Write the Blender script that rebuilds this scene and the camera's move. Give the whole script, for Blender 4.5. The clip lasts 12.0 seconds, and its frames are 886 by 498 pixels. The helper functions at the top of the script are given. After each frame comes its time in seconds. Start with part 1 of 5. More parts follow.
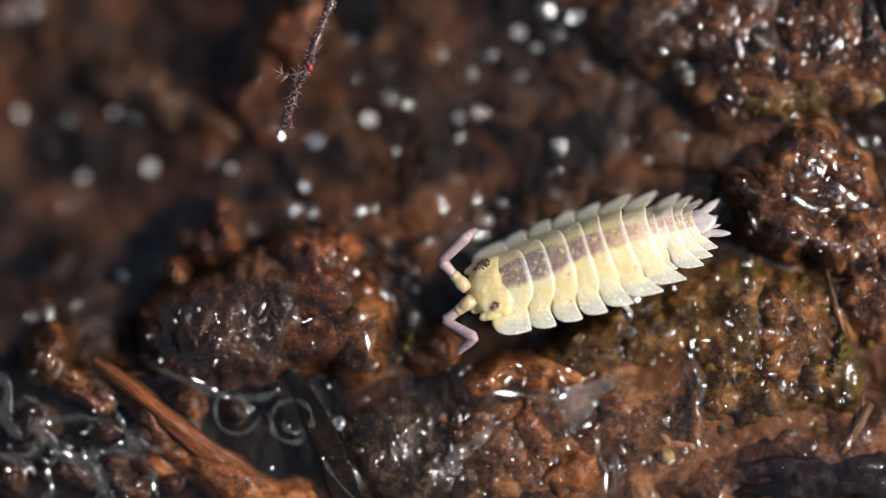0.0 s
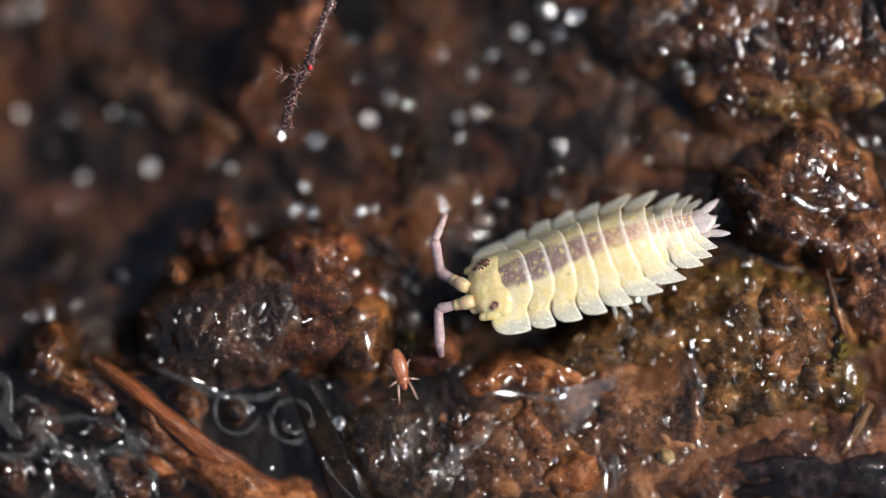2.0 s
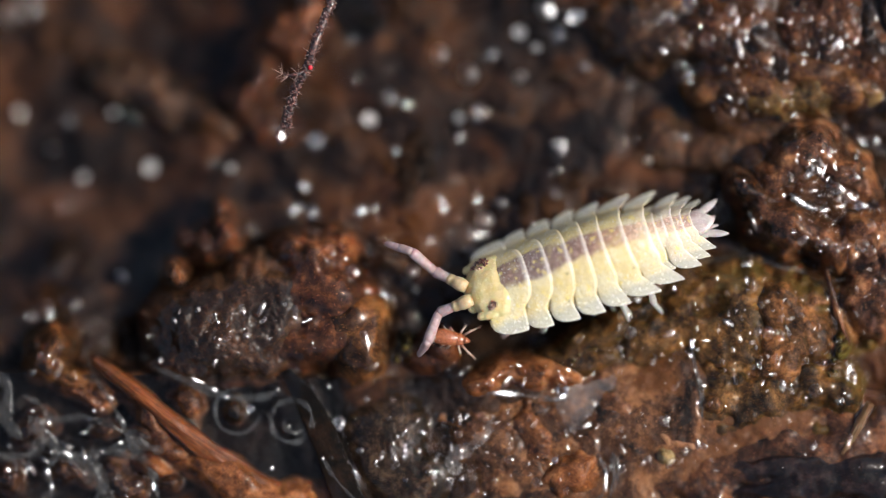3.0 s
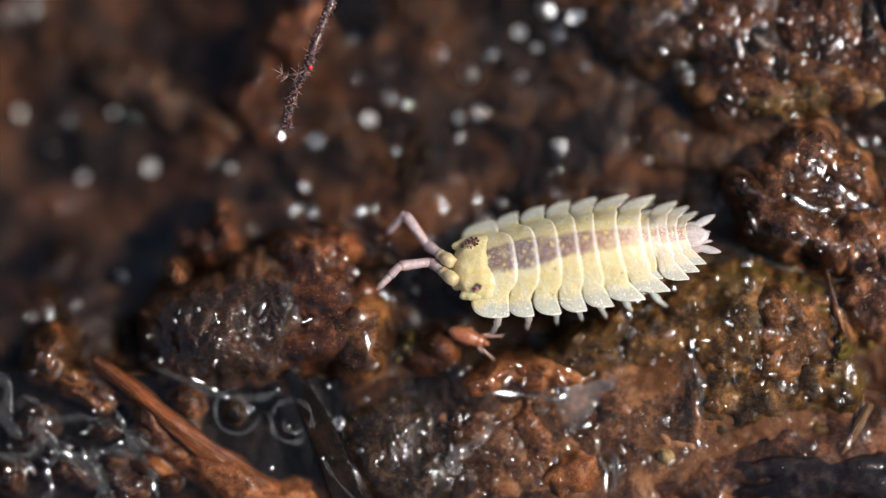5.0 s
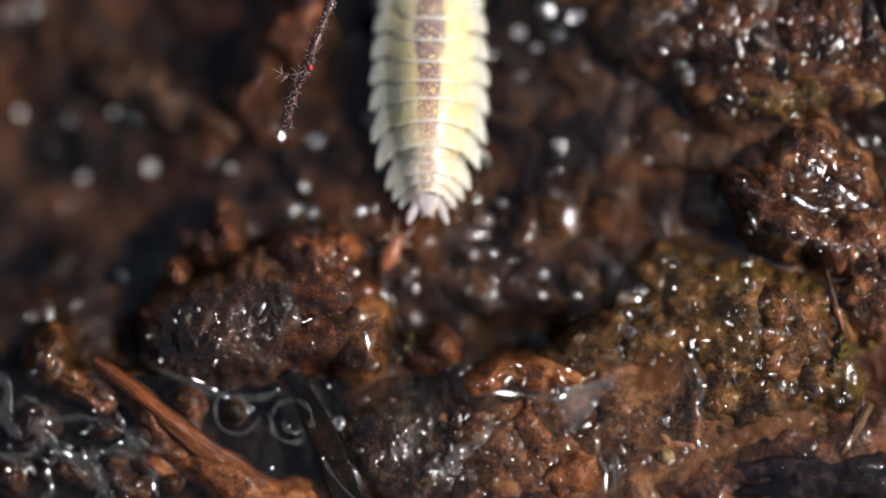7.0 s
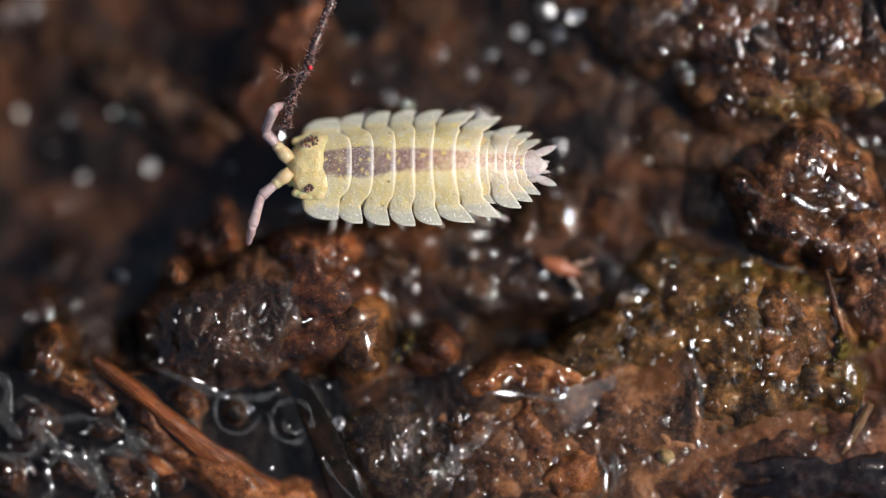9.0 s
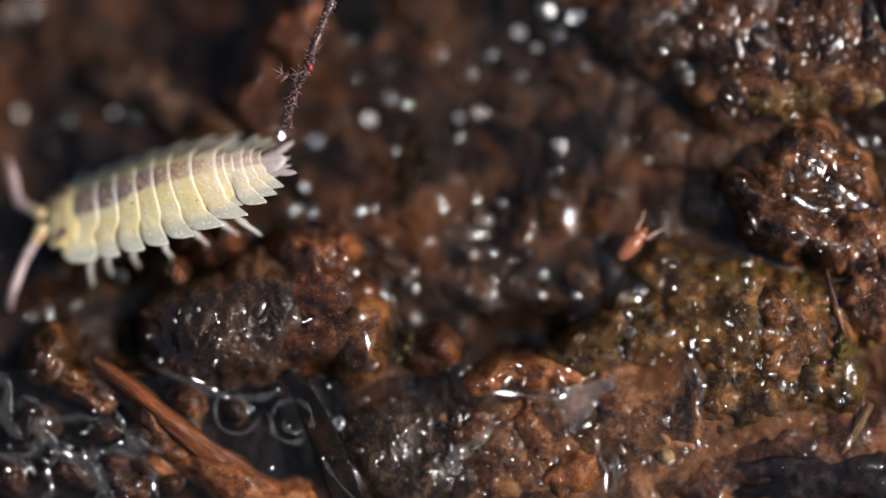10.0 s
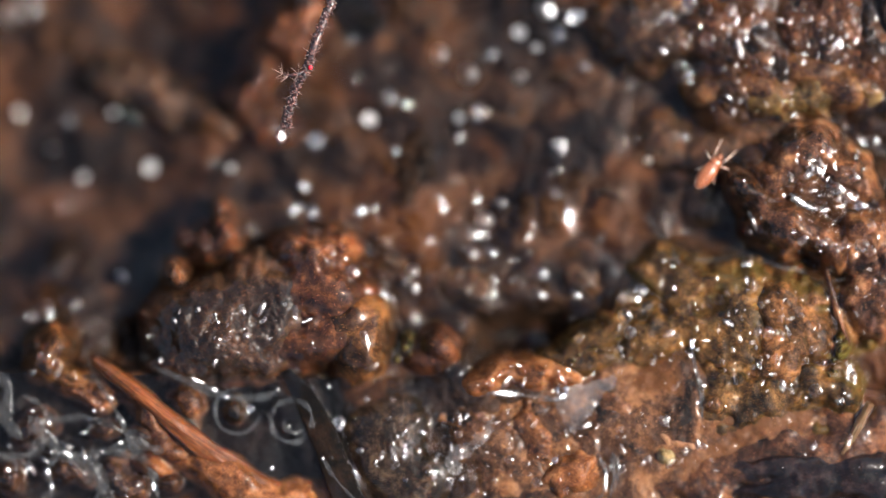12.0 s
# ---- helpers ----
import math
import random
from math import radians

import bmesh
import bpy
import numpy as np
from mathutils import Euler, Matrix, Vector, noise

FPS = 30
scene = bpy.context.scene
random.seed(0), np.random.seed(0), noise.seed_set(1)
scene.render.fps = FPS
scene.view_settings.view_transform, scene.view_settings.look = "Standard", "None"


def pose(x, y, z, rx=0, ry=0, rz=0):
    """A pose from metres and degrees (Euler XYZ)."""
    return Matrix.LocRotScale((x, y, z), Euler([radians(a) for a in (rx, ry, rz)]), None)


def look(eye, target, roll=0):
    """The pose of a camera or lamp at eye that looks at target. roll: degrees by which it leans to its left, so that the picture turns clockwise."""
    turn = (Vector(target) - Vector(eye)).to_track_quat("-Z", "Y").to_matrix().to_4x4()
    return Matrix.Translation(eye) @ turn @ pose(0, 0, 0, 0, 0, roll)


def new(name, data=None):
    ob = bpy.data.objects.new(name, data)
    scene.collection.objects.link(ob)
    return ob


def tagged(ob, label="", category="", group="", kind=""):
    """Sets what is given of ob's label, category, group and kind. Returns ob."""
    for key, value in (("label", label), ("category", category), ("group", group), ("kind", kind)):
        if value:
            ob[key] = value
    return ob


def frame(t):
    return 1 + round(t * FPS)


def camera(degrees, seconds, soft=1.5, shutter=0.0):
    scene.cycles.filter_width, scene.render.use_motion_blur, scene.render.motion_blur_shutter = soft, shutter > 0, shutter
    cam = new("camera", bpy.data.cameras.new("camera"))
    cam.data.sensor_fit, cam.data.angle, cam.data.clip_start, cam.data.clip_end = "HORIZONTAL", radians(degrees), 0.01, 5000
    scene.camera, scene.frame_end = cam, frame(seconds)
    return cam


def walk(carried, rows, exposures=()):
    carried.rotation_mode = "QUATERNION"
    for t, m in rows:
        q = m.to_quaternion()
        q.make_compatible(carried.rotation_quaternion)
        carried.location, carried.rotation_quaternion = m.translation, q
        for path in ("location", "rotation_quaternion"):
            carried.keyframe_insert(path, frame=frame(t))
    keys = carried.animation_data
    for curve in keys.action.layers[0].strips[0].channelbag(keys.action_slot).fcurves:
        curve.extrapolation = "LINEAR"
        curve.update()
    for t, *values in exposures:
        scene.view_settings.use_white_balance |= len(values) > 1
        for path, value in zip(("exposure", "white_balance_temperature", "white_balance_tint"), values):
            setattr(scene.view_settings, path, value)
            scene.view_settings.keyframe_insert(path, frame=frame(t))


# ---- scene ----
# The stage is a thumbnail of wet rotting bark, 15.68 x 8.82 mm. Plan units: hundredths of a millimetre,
# u to the right and v down from the far corner; heights z in millimetres.
MM = 0.001
REACH = 120.0          # lens to the plane of focus, mm


def spot(u, v, z=0.0):
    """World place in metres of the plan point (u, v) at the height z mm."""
    k = (1 - z / REACH) * 1e-5
    return Vector(((u - 784) * k, (441 - v) * k, z * MM))


cam = camera(math.degrees(2 * math.atan(7.84 / REACH)), 12.0, soft=1.1)
walk(cam, [(0, pose(0, 0, REACH * MM)), (12, pose(0, 0, REACH * MM))], exposures=[(0, 0.0), (5.2, -0.02), (6.0, -0.12), (6.6, -0.2), (9.7, -0.2), (10.3, -0.06), (11.0, 0.08), (11.5, 0.28), (11.75, 0.5), (12, 0.75)])
cam.data.dof.use_dof = True
cam.data.dof.focus_distance = REACH * MM
cam.data.dof.aperture_fstop = 14.5

# ---- light ----
SUN_EL, SUN_AZ = radians(48), radians(6)      # azimuth from +x towards +y
to_sun = Vector((math.cos(SUN_EL) * math.cos(SUN_AZ), math.cos(SUN_EL) * math.sin(SUN_AZ), math.sin(SUN_EL)))
sun = new("sun", bpy.data.lights.new("sun", "SUN"))
sun.data.energy, sun.data.angle, sun.data.color = 4.3, radians(0.53), (1.0, 0.985, 0.955)
sun.matrix_world = look(to_sun * 2, (0, 0, 0))
world = bpy.data.worlds.new("sky")
scene.world = world
world.use_nodes = True
wt = world.node_tree
sky = wt.nodes.new("ShaderNodeTexSky")
sky.sky_type, sky.sun_disc = "NISHITA", False
sky.sun_elevation, sky.sun_rotation = SUN_EL, radians(90) - SUN_AZ
sky.dust_density, sky.ozone_density, sky.air_density = 3.2, 0.5, 0.75
wt.links.new(sky.outputs[0], wt.nodes["Background"].inputs[0])
wt.nodes["Background"].inputs[1].default_value = 0.14


# ---- materials ----
class Nodes:
    """A material's node tree with short calls."""

    def __init__(self, name):
        self.mat = bpy.data.materials.new(name)
        self.mat.use_nodes = True
        self.t = self.mat.node_tree
        self.p = self.t.nodes["Principled BSDF"]

    def put(self, socket, value):
        if isinstance(value, bpy.types.NodeSocket):
            self.t.links.new(value, socket)
        else:
            socket.default_value = value

    def add(self, kind, **inputs):
        n = self.t.nodes.new("ShaderNode" + kind)
        for k, v in inputs.items():
            self.put(n.inputs[k.replace("_", " ")], v)
        return n

    def coords(self):
        return self.t.nodes.new("ShaderNodeTexCoord").outputs["Object"]

    def noise(self, size_mm, detail=5.0, rough=0.55, distort=0.0, vec=None):
        n = self.add("TexNoise", Scale=1000.0 / size_mm, Detail=detail, Roughness=rough, Distortion=distort)
        self.put(n.inputs["Vector"], vec or self.coords())
        return n.outputs[0]

    def cells(self, size_mm, smooth=0.4):
        n = self.t.nodes.new("ShaderNodeTexVoronoi")
        n.feature = "SMOOTH_F1"
        self.put(n.inputs["Vector"], self.coords())
        n.inputs["Scale"].default_value = 1000.0 / size_mm
        n.inputs["Smoothness"].default_value = smooth
        return n.outputs[0]

    def ramp(self, fac, stops):
        n = self.t.nodes.new("ShaderNodeValToRGB")
        self.put(n.inputs[0], fac)
        el = n.color_ramp.elements
        while len(el) < len(stops):
            el.new(0.5)
        for e, (at, c) in zip(el, stops):
            e.position, e.color = at, (*c, 1)
        return n.outputs[0]

    def span(self, fac, a, b, c=0.0, d=1.0):
        n = self.t.nodes.new("ShaderNodeMapRange")
        for i, x in enumerate((fac, a, b, c, d)):
            self.put(n.inputs[i], x)
        return n.outputs[0]

    def mix(self, fac, a, b, how="MIX"):
        n = self.t.nodes.new("ShaderNodeMix")
        n.data_type, n.blend_type = "RGBA", how
        for i, x in ((0, fac), (6, a), (7, b)):
            self.put(n.inputs[i], (*x, 1) if isinstance(x, tuple) and len(x) == 3 else x)
        return n.outputs[2]

    def math(self, op, a, b=0.0):
        n = self.t.nodes.new("ShaderNodeMath")
        n.operation = op
        self.put(n.inputs[0], a), self.put(n.inputs[1], b)
        return n.outputs[0]

    def bump(self, height, depth_mm, normal=None):
        n = self.t.nodes.new("ShaderNodeBump")
        n.inputs["Strength"].default_value = 1.0
        n.inputs["Distance"].default_value = depth_mm * MM
        self.put(n.inputs["Height"], height)
        if normal:
            self.put(n.inputs["Normal"], normal)
        return n.outputs[0]

    def set(self, **inputs):
        for k, v in inputs.items():
            self.put(self.p.inputs[k.replace("_", " ")], v)
        return self


def wet(name, dark, mid, light, patch=0.6, grain=0.12, rough=0.6, coat=0.9, coat_rough=0.055, relief=0.016, ripple=0.020, accent=None, gel=0.45):
    """A wet organic surface: pigment in patches and grains, matt relief under a smoother film of water."""
    n = Nodes(name)
    big, small, fine = n.noise(patch, 4, 0.6, 0.5), n.noise(grain, 6, 0.7, 0.3), n.noise(grain * 0.4, 3, 0.6)
    tone = n.math("ADD", n.math("MULTIPLY", big, 0.62), n.math("ADD", n.math("MULTIPLY", small, 0.28), n.math("MULTIPLY", fine, 0.10)))
    col = n.ramp(tone, [(0.40, dark), (0.50, mid), (0.62, light)])
    if accent:
        col = n.mix(n.span(n.noise(patch * 1.7, 3, 0.6, 0.4), 0.54, 0.64), col, accent)
    pits = n.span(n.noise(grain * 0.8, 4, 0.7, 0.6), 0.34, 0.44, 0.45, 0.0)
    col = n.mix(pits, col, tuple(c * 0.6 for c in dark))
    specks = n.span(n.noise(grain * 0.35, 2), 0.64, 0.72)
    col = n.mix(n.math("MULTIPLY", specks, 0.5), col, tuple(min(1, c * 1.6 + 0.004) for c in light))
    n.set(Base_Color=col, Roughness=rough, Coat_Weight=coat, Coat_Roughness=coat_rough, Coat_IOR=1.38, Specular_IOR_Level=0.06)
    if gel:
        n.set(Subsurface_Weight=gel, Subsurface_Scale=0.22 * MM)
        n.p.inputs["Subsurface Radius"].default_value = (1.0, 0.42, 0.18)
    n.set(Normal=n.bump(small, relief, n.bump(n.cells(grain * 2.2), relief)))
    n.put(n.p.inputs["Coat Normal"], n.bump(n.noise(grain * 2.2, 3, 0.55), ripple))
    return n.mat


soil = wet("wet_humus", (0.004, 0.003, 0.0025), (0.0135, 0.0066, 0.0036), (0.058, 0.024, 0.0098), 1.1, 0.15, accent=(0.060, 0.021, 0.0065), gel=0, coat=0.03)
bark_dark = wet("wet_dark_bark", (0.006, 0.004, 0.004), (0.030, 0.014, 0.009), (0.12, 0.055, 0.03), 0.5, 0.08)
bark_chunk_mat = wet("wet_brown_bark", (0.005, 0.0035, 0.003), (0.024, 0.012, 0.007), (0.11, 0.045, 0.02), 1.5, 0.10, accent=(0.07, 0.024, 0.010))
bark_red = wet("wet_red_bark", (0.014, 0.008, 0.005), (0.085, 0.033, 0.016), (0.32, 0.135, 0.055), 0.6, 0.10)
bark_red_light = wet("rust_rot", (0.02, 0.010, 0.006), (0.15, 0.06, 0.026), (0.36, 0.17, 0.08), 0.8, 0.10)
bark_orange_dark = wet("dull_orange_bark", (0.012, 0.006, 0.004), (0.09, 0.032, 0.012), (0.28, 0.11, 0.04), 1.0, 0.12)
amber = wet("amber_rot", (0.02, 0.010, 0.004), (0.10, 0.045, 0.012), (0.32, 0.15, 0.045), 0.6, 0.08)
amber_rust = wet("amber_rust_rot", (0.016, 0.007, 0.004), (0.08, 0.032, 0.013), (0.25, 0.11, 0.036), 0.7, 0.09, accent=(0.09, 0.05, 0.015))
pale_grain = wet("pale_grain", (0.12, 0.08, 0.03), (0.26, 0.18, 0.08), (0.42, 0.32, 0.18), 0.3, 0.06)
moss_brown = wet("mossy_rot", (0.010, 0.006, 0.003), (0.060, 0.028, 0.008), (0.24, 0.11, 0.032), 0.6, 0.08, accent=(0.074, 0.044, 0.011))
moss_rust = wet("rusty_moss_rot", (0.011, 0.006, 0.003), (0.072, 0.030, 0.010), (0.28, 0.115, 0.038), 0.5, 0.07, accent=(0.074, 0.044, 0.011))
moss_green = wet("green_moss", (0.010, 0.008, 0.003), (0.06, 0.042, 0.008), (0.15, 0.12, 0.022), 0.2, 0.05)
bark_red_dark = wet("dark_rust_bark", (0.006, 0.004, 0.003), (0.05, 0.020, 0.010), (0.23, 0.088, 0.035), 0.9, 0.10)
# Near-black for pool bed and crack strip; also paints shade in the hollow.
black_bed_shade = wet("black_bed_and_shade", (0.0015, 0.001, 0.001), (0.003, 0.002, 0.0015), (0.016, 0.008, 0.005), 0.7, 0.12, coat=0.03)
silt_purple = wet("purple_brown_silt", (0.004, 0.003, 0.003), (0.012, 0.007, 0.007), (0.045, 0.024, 0.018), 0.6, 0.09)
hollow_rot = wet("hollow_rot", (0.006, 0.004, 0.003), (0.036, 0.018, 0.010), (0.14, 0.062, 0.028), 0.9, 0.12, accent=(0.085, 0.032, 0.011))
sheet_mat = wet("red_brown_rot", (0.010, 0.006, 0.004), (0.066, 0.028, 0.013), (0.27, 0.12, 0.05), 0.7, 0.12, accent=(0.11, 0.042, 0.014))
hollow_rust = wet("hollow_rust", (0.014, 0.007, 0.004), (0.05, 0.019, 0.009), (0.12, 0.047, 0.02), 1.2, 0.2)
rust_jelly = wet("rust_jelly", (0.010, 0.005, 0.004), (0.056, 0.019, 0.009), (0.22, 0.074, 0.027), 0.9, 0.20, accent=(0.024, 0.012, 0.008), gel=0.8, coat=0.9)
amber_jelly = wet("amber_jelly", (0.012, 0.006, 0.003), (0.055, 0.021, 0.008), (0.22, 0.085, 0.024), 0.7, 0.14, gel=0.7)
olive_edge = wet("olive_rot_edge", (0.03, 0.017, 0.006), (0.11, 0.06, 0.02), (0.25, 0.15, 0.055), 0.5, 0.10, accent=(0.10, 0.04, 0.014), gel=0.6)
plate_grey = wet("grey_fibre_bark", (0.005, 0.0035, 0.002), (0.018, 0.010, 0.006), (0.075, 0.042, 0.022), 0.4, 0.06)


def clear_water(name, tint=(0.96, 0.97, 0.97), rough=0.06, swell=0.0):
    n = Nodes(name)
    n.set(Base_Color=(*tint, 1), Transmission_Weight=1.0, IOR=1.36, Roughness=rough)
    fine = n.bump(n.noise(0.15, 2), 0.002)
    n.set(Normal=n.bump(n.noise(0.11, 2, 0.5), swell * 0.35, n.bump(n.noise(0.42, 2, 0.5, 0.4), swell, fine)) if swell else fine)
    return n.mat


water_mat = clear_water("water", swell=0.030)


def fibre(name, dark, light, along_mm=1.6, across_mm=0.09, coat=0.5):
    """Fibres that run along the local x axis."""
    n = Nodes(name)
    m = n.add("Mapping", Vector=n.coords())
    m.inputs["Scale"].default_value = (across_mm / along_mm, 1, 1)
    f = n.noise(across_mm, 4, 0.7, 1.2, m.outputs[0])
    b = n.noise(0.7, 3)
    col = n.mix(n.span(n.math("ADD", n.math("MULTIPLY", b, 0.6), n.math("MULTIPLY", n.noise(0.12, 4), 0.4)), 0.36, 0.58, 0.2, 1.0), dark, n.ramp(f, [(0.25, dark), (0.72, light)]))
    n.set(Base_Color=col, Roughness=0.5, Coat_Weight=coat, Coat_Roughness=0.10, Specular_IOR_Level=0.1, Subsurface_Weight=0.4, Subsurface_Scale=0.25 * MM, Normal=n.bump(f, 0.006))
    return n.mat


fibre_orange = fibre("orange_wood_fibre", (0.045, 0.014, 0.005), (0.25, 0.072, 0.018))
fibre_rot = wet("rust_wood_rot", (0.012, 0.006, 0.004), (0.06, 0.022, 0.010), (0.20, 0.08, 0.034), 0.5, 0.09)
orange_rot = wet("orange_wood_rot", (0.03, 0.011, 0.005), (0.16, 0.056, 0.019), (0.36, 0.14, 0.052), 0.7, 0.12)
fibre_straw = fibre("straw_fibre", (0.08, 0.042, 0.018), (0.22, 0.125, 0.06))


# ---- mesh helpers ----
def noise2(x, y, seed=0):
    """Smooth value noise on a unit lattice, 0 to 1."""
    xi, yi = np.floor(x).astype(np.int64), np.floor(y).astype(np.int64)
    fx, fy = x - xi, y - yi
    fx, fy = fx * fx * fx * (fx * (fx * 6 - 15) + 10), fy * fy * fy * (fy * (fy * 6 - 15) + 10)

    def lat(i, j):
        h = (i * 374761393 + j * 668265263 + seed * 1274126177) & 0x7FFFFFFF
        h = ((h ^ (h >> 13)) * 1103515245) & 0x7FFFFFFF
        return ((h ^ (h >> 16)) & 0xFFFF) / 65535.0

    a, b, c, d = lat(xi, yi), lat(xi + 1, yi), lat(xi, yi + 1), lat(xi + 1, yi + 1)
    return (a + (b - a) * fx) * (1 - fy) + (c + (d - c) * fx) * fy


def fbm(x, y, octaves=4, seed=0, gain=0.5):
    total, amp, norm = 0.0, 1.0, 0.0
    for k in range(octaves):
        total = total + amp * noise2(x * 2 ** k + 17.3 * k, y * 2 ** k - 9.1 * k, seed + k)
        norm, amp = norm + amp, amp * gain
    return total / norm - 0.5


def domes(x, y, seed=0):
    """Rounded knobs on a jittered lattice, 0 in the joints to 1 on the tops."""
    xi, yi = np.floor(x).astype(np.int64), np.floor(y).astype(np.int64)
    best = np.full(np.shape(x), 9.0)
    for dx in (-1, 0, 1):
        for dy in (-1, 0, 1):
            i, j = xi + dx, yi + dy
            h = (i * 92837111 + j * 689287499 + seed * 283923481) & 0x7FFFFFFF
            h = ((h ^ (h >> 11)) * 1103515245 + 12345) & 0x7FFFFFFF
            px, py = i + ((h >> 3) & 1023) / 1023.0, j + ((h >> 14) & 1023) / 1023.0
            best = np.minimum(best, (x - px) ** 2 + (y - py) ** 2)
    return np.sqrt(np.maximum(0.0, 1 - best / 0.85))


def step(a, b, x):
    t = np.clip((x - a) / (b - a), 0, 1)
    return t * t * (3 - 2 * t)


def hill(u, v, cu, cv, ru, rv, turn=0.0):
    c, s = math.cos(radians(turn)), math.sin(radians(turn))
    du, dv = u - cu, v - cv
    return np.exp(-((du * c + dv * s) / ru) ** 2 - ((dv * c - du * s) / rv) ** 2)


def part(name, bm, material, parent=None, label=""):
    bmesh.ops.recalc_face_normals(bm, faces=bm.faces[:])
    me = bpy.data.meshes.new(name)
    bm.to_mesh(me)
    bm.free()
    for p in me.polygons:
        p.use_smooth = True
    me.materials.append(material)
    ob = new(name, me)
    if parent:
        ob.parent = parent
    if label:
        tagged(ob, label)
    return ob


def sheet(name, us, vs, heights, material, keep=None):
    """A height sheet over the plan lines us x vs."""
    nu, nv = len(us), len(vs)
    U, V = np.meshgrid(us, vs)
    k = (1 - heights / REACH) * 1e-5
    co = np.stack([(U - 784) * k, (441 - V) * k, heights * MM], -1).reshape(-1, 3)
    i = (np.arange(nv - 1)[:, None] * nu + np.arange(nu - 1)[None, :]).ravel()
    quads = np.stack([i, i + nu, i + nu + 1, i + 1], -1)
    if keep is not None:
        quads = quads[keep.ravel()]
    me = bpy.data.meshes.new(name)
    me.vertices.add(len(co)), me.loops.add(quads.size), me.polygons.add(len(quads))
    me.vertices.foreach_set("co", co.astype(np.float32).ravel())
    me.loops.foreach_set("vertex_index", quads.astype(np.int32).ravel())
    me.polygons.foreach_set("loop_start", np.arange(0, quads.size, 4, dtype=np.int32))
    me.polygons.foreach_set("use_smooth", np.ones(len(quads), dtype=bool))
    me.update(calc_edges=True)
    me.materials.append(material)
    return new(name, me)


def tube(bm, pts, radii, n=8, flat=1.0):
    """A round, tapering tube along points in mm, closed at both ends."""
    pts = [Vector(p) * MM for p in pts]
    rings = []
    side = None
    for i, p in enumerate(pts):
        d = (pts[min(i + 1, len(pts) - 1)] - pts[max(i - 1, 0)]).normalized()
        if side is None:
            side = d.orthogonal().normalized()
        side = (side - d * side.dot(d)).normalized()
        up = d.cross(side)
        r = radii[i] * MM
        rings.append([bm.verts.new(p + (side * math.cos(a) + up * math.sin(a) * flat) * r)
                      for a in (2 * math.pi * k / n for k in range(n))])
    for a, b in zip(rings, rings[1:]):
        for k in range(n):
            bm.faces.new((a[k], a[(k + 1) % n], b[(k + 1) % n], b[k]))
    for ring, end in ((rings[0], pts[0]), (rings[-1], pts[-1])):
        tip = bm.verts.new(end)
        for k in range(n):
            bm.faces.new((ring[k], ring[(k + 1) % n], tip))
    return bm


def blob(bm, centre, size, seed=0, rough=0.15, freq=1.2, levels=4, squash=0.0):
    """A worn lump in mm: a ball with knobs and hollows; squash flattens its underside."""
    made = bmesh.ops.create_icosphere(bm, subdivisions=levels, radius=1.0)["verts"]
    off = Vector((seed * 7.13, seed * 3.71, seed * 1.97))
    for w in made:
        d = w.co.normalized()
        k = 1 + rough * (noise.noise(d * freq + off) + 0.55 * noise.noise(d * freq * 2.3 + off) + 0.3 * noise.noise(d * freq * 5.1 + off) + 0.16 * noise.noise(d * freq * 11 + off))
        p = Vector((d.x * size[0], d.y * size[1], d.z * size[2])) * k
        if p.z < 0:
            p.z *= 1 - squash
        w.co = (p + Vector(centre)) * MM
    return bm


